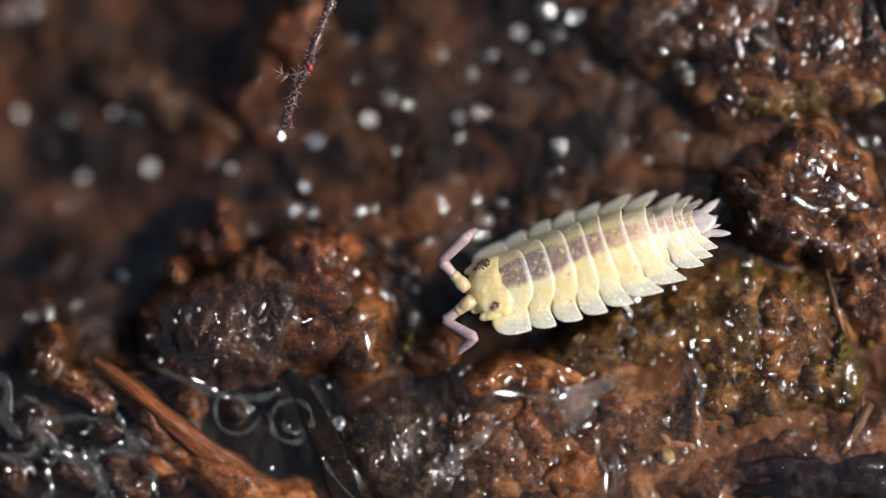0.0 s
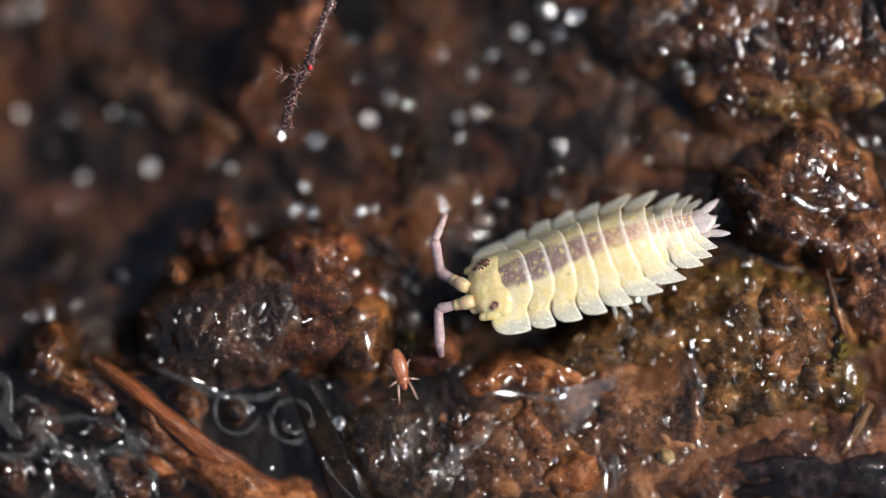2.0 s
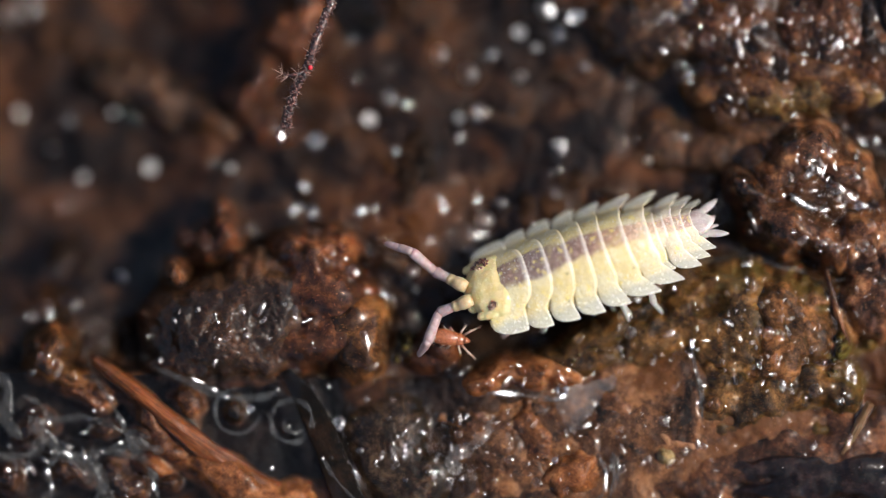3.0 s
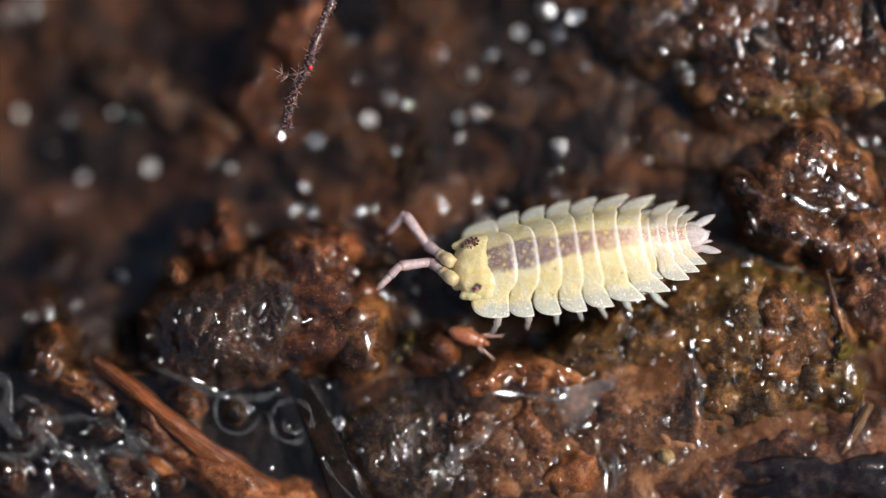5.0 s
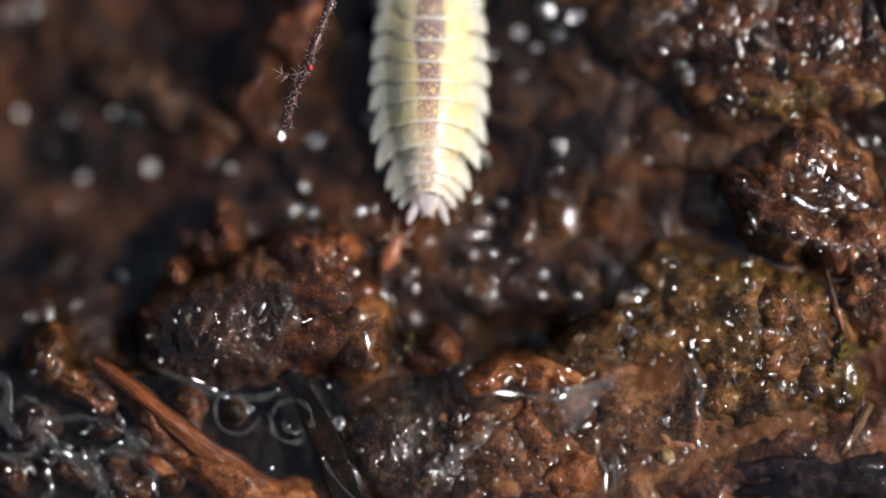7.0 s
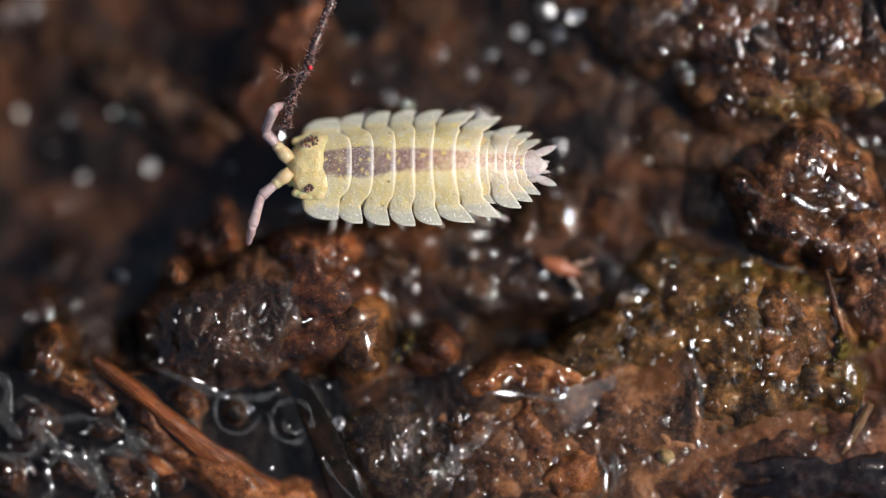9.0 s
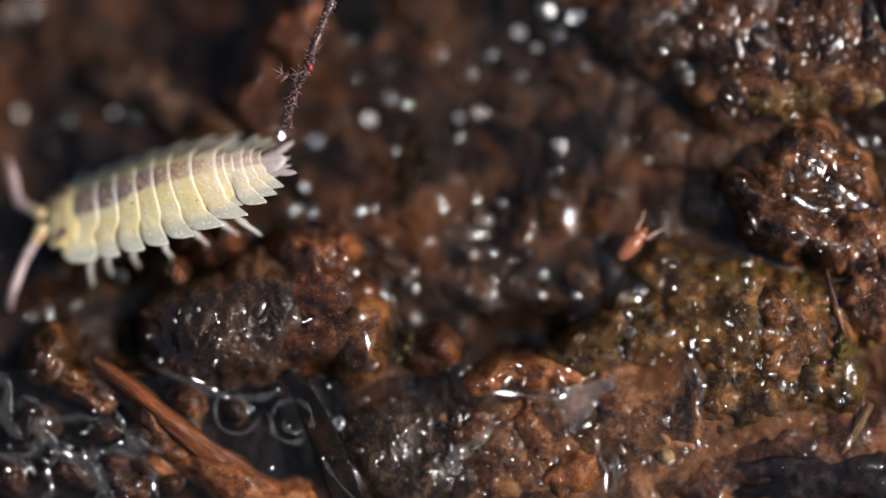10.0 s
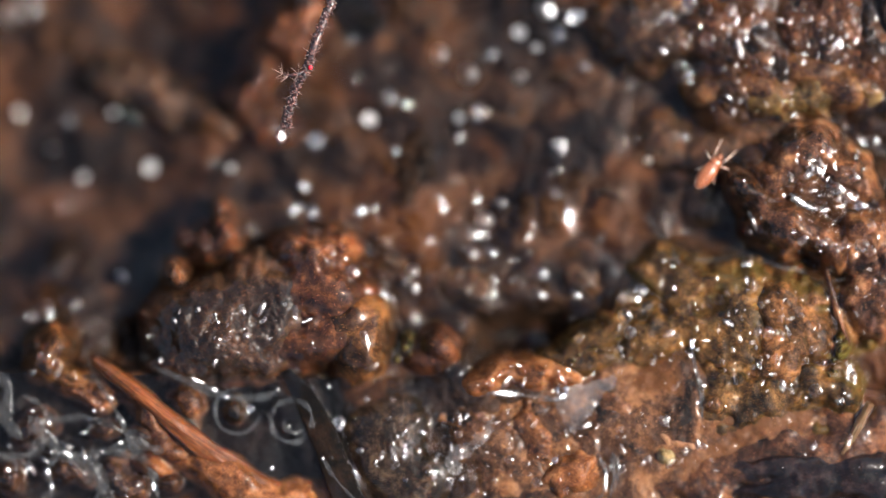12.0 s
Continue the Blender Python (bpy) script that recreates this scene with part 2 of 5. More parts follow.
# ---- ground ----
def land(u, v, fine=True):
    """Height of the ground in mm."""
    u, v = np.asarray(u, float), np.asarray(v, float)
    wu = u + 34 * (noise2(u / 75.0, v / 75.0, 61) - 0.5) + 14 * (noise2(u / 24.0, v / 24.0, 63) - 0.5)
    wv = v + 34 * (noise2(u / 75.0, v / 75.0, 62) - 0.5) + 14 * (noise2(u / 24.0, v / 24.0, 64) - 0.5)
    h = -1.30 - 0.65 * step(480, 60, v) - 1.0 * step(760, 240, u) * step(640, 380, v)
    bend = 70 * (noise2(u / 170.0, v / 170.0, 5) - 0.5) + 30 * (noise2(u / 50.0, v / 50.0, 6) - 0.5)
    low = step(610, 690, v + bend + 0.04 * (u - 784))
    right = step(1060, 1180, u + bend * 1.5 + 0.15 * (v - 600)) * step(470, 560, v + bend)
    h = h + (-0.78 - h) * np.maximum(low, right)
    h = h + (-0.80 - h) * step(1120, 1330, u + bend) * step(300, 200, v + bend)
    h = h + (-0.50 - h) * hill(u, v, 1430, 330, 170, 90, 15)
    h = h - 0.2 * hill(u, v, 1310, 235, 70, 30) - 0.3 * hill(u, v, 1330, 430, 120, 30, 15)
    h = h - 0.30 * hill(u, v, 1400, 850, 190, 60)
    h = h + (-1.35 - 0.4 * hill(u, v, 480, 790, 120, 110) - h) * step(640, 560, u) * step(640, 690, v + bend * 0.6)
    h = h + 0.20 * hill(u, v, 700, 800, 110, 110)
    h = h - 0.7 * hill(u, v, 930, 590, 130, 38)
    calm = np.maximum(hill(u, v, 700, 800, 120, 120), hill(u, v, 1280, 800, 420, 120))
    h = h + 0.75 * fbm(u / 120.0, v / 120.0, 3, 11) * (1 - 0.6 * calm)
    knob = domes(wu / 58.0, wv / 58.0, 3)
    h = h + 0.42 * (knob - 0.5) * (0.35 + 1.1 * noise2(u / 120.0, v / 120.0, 8)) * (1 - 0.75 * calm)
    if fine:
        h = h + 0.11 * domes(wu / 22.0, wv / 22.0, 4) * noise2(u / 60.0, v / 60.0, 9) * 1.6 + 0.07 * fbm(u / 16.0, v / 16.0, 3, 21)
    # the crack beside the fibre plate, filled with black water
    side = (u - 570) - 0.36 * (v - 700)
    crack = step(-34, -20, side) * step(34, 24, side) * step(640, 690, v)
    h = h + (-1.5 - h) * crack
    far = np.maximum(np.maximum(-u, u - 1568), np.maximum(-v, v - 882))
    return h + 0.25 * np.clip(far, 0, 900) / 100 * fbm(u / 700.0, v / 700.0, 3, 31)


grow = np.cumsum(np.geomspace(3, 1.5e6, 64))
us = np.concatenate([-30 - grow[::-1], np.arange(-30, 1600, 2.5), 1600 + grow])
vs = np.concatenate([-30 - grow[::-1], np.arange(-30, 914, 2.5), 914 + grow])
FU, FV = np.meshgrid(np.arange(-30, 1600, 2.5), np.arange(-30, 914, 2.5))
DRAINED = np.zeros(FU.shape, bool)      # crests from which the water has run off
TOPS = [land(FU, FV)]          # heights of all that the water film lies on
ground = sheet("ground", us, vs, land(*np.meshgrid(us, vs)), soil)
tagged(ground, "dark brown wet rotting humus and bark crumbs", "ground", kind="structure")


# ---- lumps, chunks and splinters ----
def mound(name, label, caps, mat, seed, knobs=0.12, grain=0.05, cell=34.0, warp=22.0, category="debris", group="", pitch=2.6, under=None):
    """A lump of rot grown together from caps (u, v, half length, half width, turn, top mm, foot mm), with worn knobs and grain."""
    lo_u, hi_u = min(c[0] - max(c[2], c[3]) for c in caps) - 30, max(c[0] + max(c[2], c[3]) for c in caps) + 30
    lo_v, hi_v = min(c[1] - max(c[2], c[3]) for c in caps) - 30, max(c[1] + max(c[2], c[3]) for c in caps) + 30
    foot = min(c[6] for c in caps)

    def shape(U, V):
        A = U + warp * 2 * (noise2(U / 60.0, V / 60.0, seed) - 0.5) + warp * 0.7 * (noise2(U / 19.0, V / 19.0, seed + 1) - 0.5)
        B = V + warp * 2 * (noise2(U / 60.0, V / 60.0, seed + 2) - 0.5) + warp * 0.7 * (noise2(U / 19.0, V / 19.0, seed + 3) - 0.5)
        H = np.full(U.shape, -9.0)
        for cu, cv, ru, rv, turn, top, low in caps:
            c, s = math.cos(radians(turn)), math.sin(radians(turn))
            du, dv = A - cu, B - cv
            r2 = ((du * c - dv * s) / ru) ** 2 + ((du * s + dv * c) / rv) ** 2
            cap = np.where(r2 < 1, low + (top - low) * np.maximum(1 - r2, 0) ** 0.62, -9.0)
            H = np.where((H > -8) & (cap > -8), np.logaddexp(H / 0.06, cap / 0.06) * 0.06, np.maximum(H, cap))
        on = H > -8
        H = H + 0.7 * knobs * (domes(A / cell, B / cell, seed + 4) - 0.5) + knobs * 1.1 * fbm(U / 55.0, V / 55.0, 2, seed + 7) + 0.4 * grain * domes(A / 11.0, B / 11.0, seed + 5) * noise2(U / 40.0, V / 40.0, seed + 8) * 1.5 + 0.35 * grain * fbm(U / 9.0, V / 9.0, 3, seed + 6)
        return np.where(on, H, foot), on

    j0, j1, i0, i1 = [int(np.clip(x, 0, top)) for x, top in (((lo_v + 30) / 2.5, FU.shape[0]), ((hi_v + 30) / 2.5, FU.shape[0]), ((lo_u + 30) / 2.5, FU.shape[1]), ((hi_u + 30) / 2.5, FU.shape[1]))]
    if j1 > j0 and i1 > i0:
        there, on = shape(FU[j0:j1, i0:i1], FV[j0:j1, i0:i1])
        DRAINED[j0:j1, i0:i1] |= on & (there > TOPS[0][j0:j1, i0:i1])
        TOPS[0][j0:j1, i0:i1] = np.where(on, np.maximum(TOPS[0][j0:j1, i0:i1], there), TOPS[0][j0:j1, i0:i1])
    U, V = np.meshgrid(np.arange(lo_u, hi_u, pitch), np.arange(lo_v, hi_v, pitch))
    H, keep = shape(U, V)
    bm, index = bmesh.new(), {}
    rows, cols = U.shape
    cell_on = keep[:-1, :-1] | keep[1:, :-1] | keep[:-1, 1:] | keep[1:, 1:]
    origin = spot(caps[0][0], caps[0][1], foot)

    def corner(j, i, layer):
        key = (j, i, layer)
        if key not in index:
            index[key] = bm.verts.new(spot(U[j, i], V[j, i], H[j, i] if layer else foot - 0.25) - origin)
        return index[key]

    for j, i in zip(*np.nonzero(cell_on)):
        bm.faces.new([corner(j, i, 1), corner(j + 1, i, 1), corner(j + 1, i + 1, 1), corner(j, i + 1, 1)])
    rim = [e for e in bm.edges if e.is_boundary]
    down = bmesh.ops.extrude_edge_only(bm, edges=rim)["geom"]
    for w in down:
        if isinstance(w, bmesh.types.BMVert):
            w.co.z -= 0.4 * MM
    ob = part(name, bm, mat)
    if under:
        ob.parent = under
        ob.location = origin - under.location
        return tagged(ob, label)
    ob.location = origin
    return tagged(ob, label, category, group)


def cluster(name, label, u, v, z, category="debris"):
    ob = tagged(new(name), label, category)
    ob.location = spot(u, v, z)
    return ob


chunk = cluster("bark_chunk", "dark crinkled wet bark lump, reddish at its thick end", 480, 580, -0.9)
mound("crinkled_bark", "dark crinkled wet bark", [(385, 590, 140, 100, 5, -0.04, -0.9), (470, 560, 125, 100, 20, -0.12, -0.9), (330, 620, 80, 70, 0, -0.16, -0.9)], bark_chunk_mat, 100, 0.10, 0.10, 30, under=chunk)
mound("red_shoulder", "rust red smooth wet shoulder", [(575, 515, 98, 95, 30, -0.06, -1.0), (550, 462, 66, 54, 0, -0.16, -1.0), (500, 540, 70, 60, 0, -0.12, -0.9)], rust_jelly, 102, 0.05, 0.02, 46, under=chunk)
mound("bark_end", "reddish brown end of the lump", [(580, 600, 100, 70, -15, -0.12, -0.9), (510, 622, 80, 46, 0, -0.34, -0.9)], rust_jelly, 104, 0.06, 0.025, 36, under=chunk)
mound("amber_tip", "wet amber tip", [(645, 612, 44, 74, -12, 0.0, -0.8), (618, 575, 70, 60, 0, -0.08, -0.8)], amber_jelly, 106, 0.03, 0.015, 26, 16, under=chunk)
mound("bark_spur", "orange brown bark spur rising from the hollow", [(398, 415, 32, 56, 0, -0.6, -1.3), (370, 440, 46, 30, -20, -0.75, -1.3)], rust_jelly, 110, 0.08, 0.04, 22)
mound("bark_crumb", "small red brown wet bark crumb", [(312, 486, 20, 26, 0, -0.1, -0.9)], bark_red, 112, 0.04, 0.03, 15, 8)
mound("bark_crumb", "orange wet bark crumb beside a ridge", [(782, 612, 34, 36, 0, -0.3, -0.9), (760, 640, 60, 34, 0, -0.5, -1.0)], rust_jelly, 114, 0.06, 0.04, 16, 8)
mound("bark_ridge", "rust brown wet bark ridge", [(860, 668, 66, 28, 8, -0.20, -0.9), (930, 660, 66, 28, 12, -0.18, -0.9), (985, 662, 40, 24, -10, -0.20, -0.9)], orange_rot, 116, 0.1, 0.05, 22, 14)
mound("bark_ridge", "orange brown bark edge over a dark hollow", [(1060, 600, 95, 30, 30, -0.36, -0.9), (1120, 552, 46, 32, 30, -0.32, -0.9), (1030, 645, 90, 36, 0, -0.36, -0.9)], moss_brown, 118, 0.08, 0.05, 26, 16)
mound("pebble", "orange wet grain ringed by water", [(1018, 848, 52, 44, 15, -0.06, -0.7), (985, 838, 36, 30, 0, -0.12, -0.7)], orange_rot, 120, 0.08, 0.06, 20, 18)
mound("pebble", "amber wet grain in water", [(1262, 724, 30, 27, 0, -0.05, -0.7)], moss_rust, 122, 0.05, 0.04, 20, 10)
mound("pebble", "pale yellow wet grain in water", [(1178, 808, 24, 18, -10, -0.1, -0.7)], pale_grain, 124, 0.03, 0.02, 20, 5)
mound("rot_clump", "amber brown rotten wood shelf", [(1350, 158, 120, 48, -4, -0.40, -1.3), (1260, 165, 60, 26, -20, -0.6, -1.3)], amber_rust, 126, 0.05, 0.05, 30, 10)
mound("rot_clump", "rust brown rotten wood shelf with amber edge", [(1490, 155, 130, 52, 6, -0.36, -1.3), (1430, 120, 110, 50, 0, -0.42, -1.3)], amber_rust, 128, 0.05, 0.05, 30, 10)
mound("rot_clump", "olive yellow edge of the rotten shelf", [(1345, 176, 90, 34, 0, -0.44, -1.2), (1440, 176, 100, 34, 2, -0.42, -1.2), (1535, 168, 80, 34, -8, -0.42, -1.2)], olive_edge, 129, 0.07, 0.07, 24, 24)
mound("rot_lump", "dark wet rot below the rotten shelf", [(1400, 235, 170, 40, 0, -0.70, -1.3), (1290, 260, 90, 40, 10, -0.85, -1.4), (1175, 250, 80, 56, 0, -0.98, -1.8)], hollow_rot, 331, 0.10, 0.06, 26, 20)
crust = cluster("rot_crust", "red brown pitted rotten wood crust", 1330, 60, -1.4)
mound("crust_slab", "red brown pitted rot", [(1480, 50, 170, 90, 0, -0.40, -1.4), (1560, 120, 110, 80, 0, -0.42, -1.4)], bark_red_dark, 130, 0.12, 0.12, 26, under=crust)
mound("crust_slab", "brown pitted rot", [(1310, 60, 170, 95, -10, -0.50, -1.4), (1370, 110, 120, 60, 0, -0.48, -1.4)], bark_red_dark, 131, 0.10, 0.10, 30, under=crust)
mound("crust_slab", "rust brown rot", [(1190, 70, 110, 60, 0, -0.75, -1.5), (1130, 20, 90, 60, 0, -0.85, -1.5)], hollow_rot, 133, 0.08, 0.06, 30, under=crust)
mound("bark_chunk", "red brown glossy bark lump", [(1430, 278, 84, 54, 10, -0.12, -1.0), (1490, 312, 84, 52, -20, -0.1, -1.0), (1375, 312, 70, 34, 5, -0.2, -1.0)], bark_red, 132, 0.10, 0.05, 30)
mound("bark_chunk", "brown pitted glossy bark lump", [(1385, 388, 88, 58, -20, -0.05, -1.0), (1322, 340, 34, 46, 10, -0.1, -1.0), (1445, 428, 96, 36, -35, -0.12, -1.0)], bark_red_dark, 134, 0.10, 0.09, 24)
mound("bark_chunk", "red brown crumbling bark slab", [(1560, 500, 80, 110, 15, -0.08, -1.0), (1545, 420, 60, 50, 0, -0.1, -1.0)], bark_red, 136, 0.12, 0.08, 26)
clump = cluster("moss_clump", "mossy amber brown wet rot clump", 1350, 600, -0.9)
mound("rot_cushion", "amber brown wet rot", [(1300, 585, 135, 95, 0, -0.08, -0.9), (1205, 520, 90, 56, -20, -0.5, -1.1), (1160, 610, 90, 80, 0, -0.32, -0.9)], moss_brown, 138, 0.035, 0.06, 41, 34, under=clump)
mound("rot_crown", "granular orange brown wet rot", [(1405, 600, 120, 120, 0, 0.04, -0.9), (1430, 530, 80, 46, 0, -0.28, -0.9)], moss_rust, 139, 0.035, 0.065, 33, 34, under=clump)
mound("rot_foot", "brown wet rot at the foot", [(1340, 695, 160, 70, 10, -0.08, -0.9), (1460, 690, 80, 70, 0, -0.06, -0.9)], moss_brown, 141, 0.035, 0.06, 37, 34, under=clump)
mound("moss_patch", "yellow green moss patch", [(1483, 600, 6, 8, 5, -0.02, -0.5), (1488, 618, 7, 9, 5, -0.02, -0.5), (1478, 634, 6, 7, 5, -0.04, -0.5), (1484, 652, 7, 6, 5, -0.05, -0.5), (1472, 664, 5, 6, 0, -0.06, -0.5)], moss_green, 143, 0.10, 0.08, 9, 16, under=clump)
mound("moss_tuft", "small yellow green moss tuft on rust", [(1028, 640, 6, 7, 0, -0.24, -0.8), (1038, 630, 5, 6, 0, -0.26, -0.8), (1022, 650, 5, 5, 0, -0.26, -0.8), (1050, 622, 4, 5, 0, -0.26, -0.8)], moss_green, 147, 0.10, 0.08, 9, 16, "moss")
mound("moss_tuft", "small dull green moss tuft", [(722, 606, 6, 7, 0, -0.4, -0.9), (716, 620, 6, 6, 0, -0.42, -0.9), (726, 632, 5, 6, 0, -0.42, -0.9), (706, 634, 5, 5, 0, -0.43, -0.9)], moss_green, 149, 0.10, 0.08, 9, 16, "moss")
mound("rot_clump", "amber brown wet knob at the water's edge", [(84, 630, 40, 50, 0, -0.26, -0.9), (130, 668, 56, 28, -20, -0.36, -0.9)], amber_jelly, 140, 0.10, 0.05, 24, 16)
mound("rot_clump", "brown wet rot strip in the pool", [(150, 700, 60, 20, -10, -0.3, -0.9), (175, 690, 30, 18, 0, -0.28, -0.9)], fibre_rot, 164, 0.08, 0.05, 20, 12)
mound("rot_clump", "dark wet rot crumb with a pitted skin", [(215, 855, 55, 42, 0, -0.2, -0.8)], bark_dark, 142, 0.1, 0.07, 18)
mound("rot_clump", "rust brown wet rot crumb", [(330, 720, 34, 44, 20, -0.3, -0.8)], bark_red_dark, 144, 0.08, 0.05, 18, 10)
mound("rot_clump", "olive brown wet grain in water", [(418, 728, 28, 30, 0, -0.24, -0.8)], plate_grey, 146, 0.06, 0.03, 18, 6)
for k, (cu, cv, ru, rv, turn) in enumerate(((62, 762, 56, 30, 20), (128, 842, 52, 30, -10), (255, 762, 34, 30, 0), (22, 850, 40, 36, 0), (180, 768, 40, 18, 15), (300, 858, 30, 22, 0))):
    mound("rot_crumb", "black brown wet crumb in shallow water", [(cu, cv, ru, rv, turn, -0.26, -0.9)], bark_dark, 180 + k * 3, 0.10, 0.07, 20, 14)
mound("silt", "black bed under shallow water", [(150, 790, 330, 150, 0, -0.9, -1.5), (470, 790, 130, 120, 0, -0.95, -1.5), (300, 690, 260, 60, 10, -0.95, -1.5), (590, 780, 28, 180, 19, -1.0, -1.5)], black_bed_shade, 160, 0.25, 0.08, 40, 18, "silt")
# Black mound added to put the hollow's darkness into the colour.
mound("silt", "black mound added to darken the hollow", [(660, 40, 150, 70, 0, -1.75, -2.6), (560, 330, 120, 40, 0, -1.7, -2.6)], black_bed_shade, 163, 0.1, 0.06, 40, 18, "silt")
mound("silt", "dark purple brown silt under water", [(1390, 822, 190, 40, 0, -0.22, -0.9), (1440, 862, 190, 46, 4, -0.20, -0.9), (1530, 838, 110, 50, 0, -0.17, -0.9)], silt_purple, 162, 0.05, 0.04, 40, 18, "silt")
mound("bark_slab", "long brown bark slab lying in the hollow", [(260, 160, 150, 60, -22, -1.9, -3.0), (370, 220, 100, 46, -35, -1.8, -3.0)], hollow_rot, 148, 0.10, 0.05, 40)
mound("bark_slab", "rust red bark stub in the hollow", [(455, 150, 60, 120, -10, -1.3, -2.8), (535, 40, 80, 110, -15, -1.2, -2.6), (480, 225, 90, 36, 10, -1.5, -2.8)], rust_jelly, 150, 0.12, 0.05, 30)
mound("bark_slab", "dull rust bark lump deep in the hollow", [(90, 370, 130, 60, 0, -2.3, -3.2), (350, 375, 46, 56, 0, -1.7, -3.0)], hollow_rust, 152, 0.12, 0.05, 40)
bed = cluster("rot_bed", "red brown wet rot bed under shallow water", 1120, 770, -0.9)
mound("smooth_bed", "smooth red brown rot bed under clear water", [(1120, 770, 300, 140, 0, -0.26, -0.9), (1310, 745, 230, 90, 0, -0.28, -0.9), (1240, 690, 220, 90, 0, -0.28, -0.9), (1010, 880, 300, 90, 0, -0.34, -0.9)], sheet_mat, 170, 0.06, 0.05, 60, 30, under=bed)
mound("dark_bed", "dark red brown rot bed at the edge of the water", [(1440, 785, 260, 90, 4, -0.27, -0.9), (1290, 850, 260, 70, 0, -0.30, -0.9)], bark_red_dark, 174, 0.06, 0.04, 50, 34, under=bed)
mound("crumbly_bed", "orange brown crumbly rot bed in shallow water", [(880, 780, 130, 120, 0, -0.28, -0.9), (940, 850, 170, 80, 0, -0.27, -0.9)], sheet_mat, 172, 0.10, 0.06, 30, 24, under=bed)
for k, (cu, cv, ru, rv, turn, top) in enumerate(((830, 505, 110, 60, 10, -1.0), (960, 405, 105, 60, -15, -1.15), (705, 475, 60, 46, 0, -1.0), (900, 205, 120, 56, 12, -1.5), (700, 195, 90, 56, -20, -1.6), (1085, 335, 70, 56, 0, -1.1), (1040, 500, 70, 50, 20, -0.95), (1010, 130, 100, 46, 0, -1.45), (800, 330, 90, 50, 15, -1.4), (590, 330, 70, 46, 0, -1.6), (1180, 250, 70, 40, -10, -1.1))):
    mound("rot_lump", "soft brown wet rot lump on the floor of the hollow", [(cu, cv, ru, rv, turn, top, top - 0.9), (cu + 0.6 * ru, cv - 0.3 * rv, ru * 0.6, rv * 0.7, turn, top - 0.1, top - 0.9)], hollow_rot, 210 + 9 * k, 0.16, 0.06, 28, 26, pitch=3.2)
mound("rot_clump", "rust brown wet rot beside the water", [(1110, 740, 110, 60, 0, -0.3, -0.8), (1190, 770, 90, 40, 0, -0.28, -0.8)], bark_red_light, 154, 0.08, 0.04, 34)
mound("rot_clump", "orange brown wet rot crumb", [(930, 745, 60, 50, 0, -0.25, -0.8), (950, 800, 40, 60, 10, -0.25, -0.8)], bark_orange_dark, 156, 0.1, 0.06, 22)
mound("bark_plate", "grey brown fibrous bark plate with a straight edge", [(690, 790, 100, 120, -18, -0.12, -0.9), (730, 850, 100, 80, 0, -0.12, -0.9)], plate_grey, 158, 0.05, 0.06, 30, 12)


def splinter(name, label, path, widths, thick, mat, seed, ribs=1.0):
    """A flat torn piece of wood along a path (u, v, z), with lengthwise ribs."""
    pts = [spot(*p) / MM for p in path]
    fine = []
    for i in range(len(pts) - 1):
        for k in range(10):
            t = k / 10
            fine.append((pts[i].lerp(pts[i + 1], t), widths[i] + (widths[i + 1] - widths[i]) * t))
    fine.append((pts[-1], widths[-1]))
    for p, w in fine:
        u, v = p.x * 100 / (1 - p.z / REACH) + 784, 441 - p.y * 100 / (1 - p.z / REACH)
        near = (FU - u) ** 2 + (FV - v) ** 2 < (w * 90) ** 2
        TOPS[0][near] = np.maximum(TOPS[0][near], p.z + thick * (1 - ((FU[near] - u) ** 2 + (FV[near] - v) ** 2) / (w * 90) ** 2))
    origin = fine[0][0]
    axis = (fine[-1][0] - origin).normalized()
    turn = Matrix.Rotation(math.atan2(axis.y, axis.x), 3, "Z")
    back = turn.transposed()
    bm, rows, n = bmesh.new(), [], 17
    for i, (p, w) in enumerate(fine):
        q = back @ (p - origin)
        top, bot = [], []
        for k in range(n):
            s = k / (n - 1) * 2 - 1
            ragged = 1 + 0.16 * noise.noise(Vector((i * 0.28, seed, s > 0)))
            rib = ribs * (0.016 * noise.noise(Vector((k * 0.5, i * 0.07, seed))) + 0.020 * noise.noise(Vector((k * 0.35, i * 0.3, seed + 5))) + 0.006 * noise.noise(Vector((k * 1.7, i * 0.16, seed))))
            y, z = q.y + s * w * ragged, q.z + thick * (1 - s * s) + rib
            top.append(bm.verts.new(Vector((q.x, y, z)) * MM))
            bot.append(bm.verts.new(Vector((q.x, y, q.z - thick * 1.5)) * MM))
        rows.append(top + bot[::-1])
    m = 2 * n
    for a, b in zip(rows, rows[1:]):
        for k in range(m):
            bm.faces.new((a[k], a[(k + 1) % m], b[(k + 1) % m], b[k]))
    for r in (rows[0], rows[-1]):
        for k in range(n - 1):
            bm.faces.new((r[k], r[k + 1], r[m - 2 - k], r[m - 1 - k]))
    ob = part(name, bm, mat)
    ob.matrix_world = Matrix.Translation(origin * MM) @ turn.to_4x4()
    return tagged(ob, label, "wood splinter")


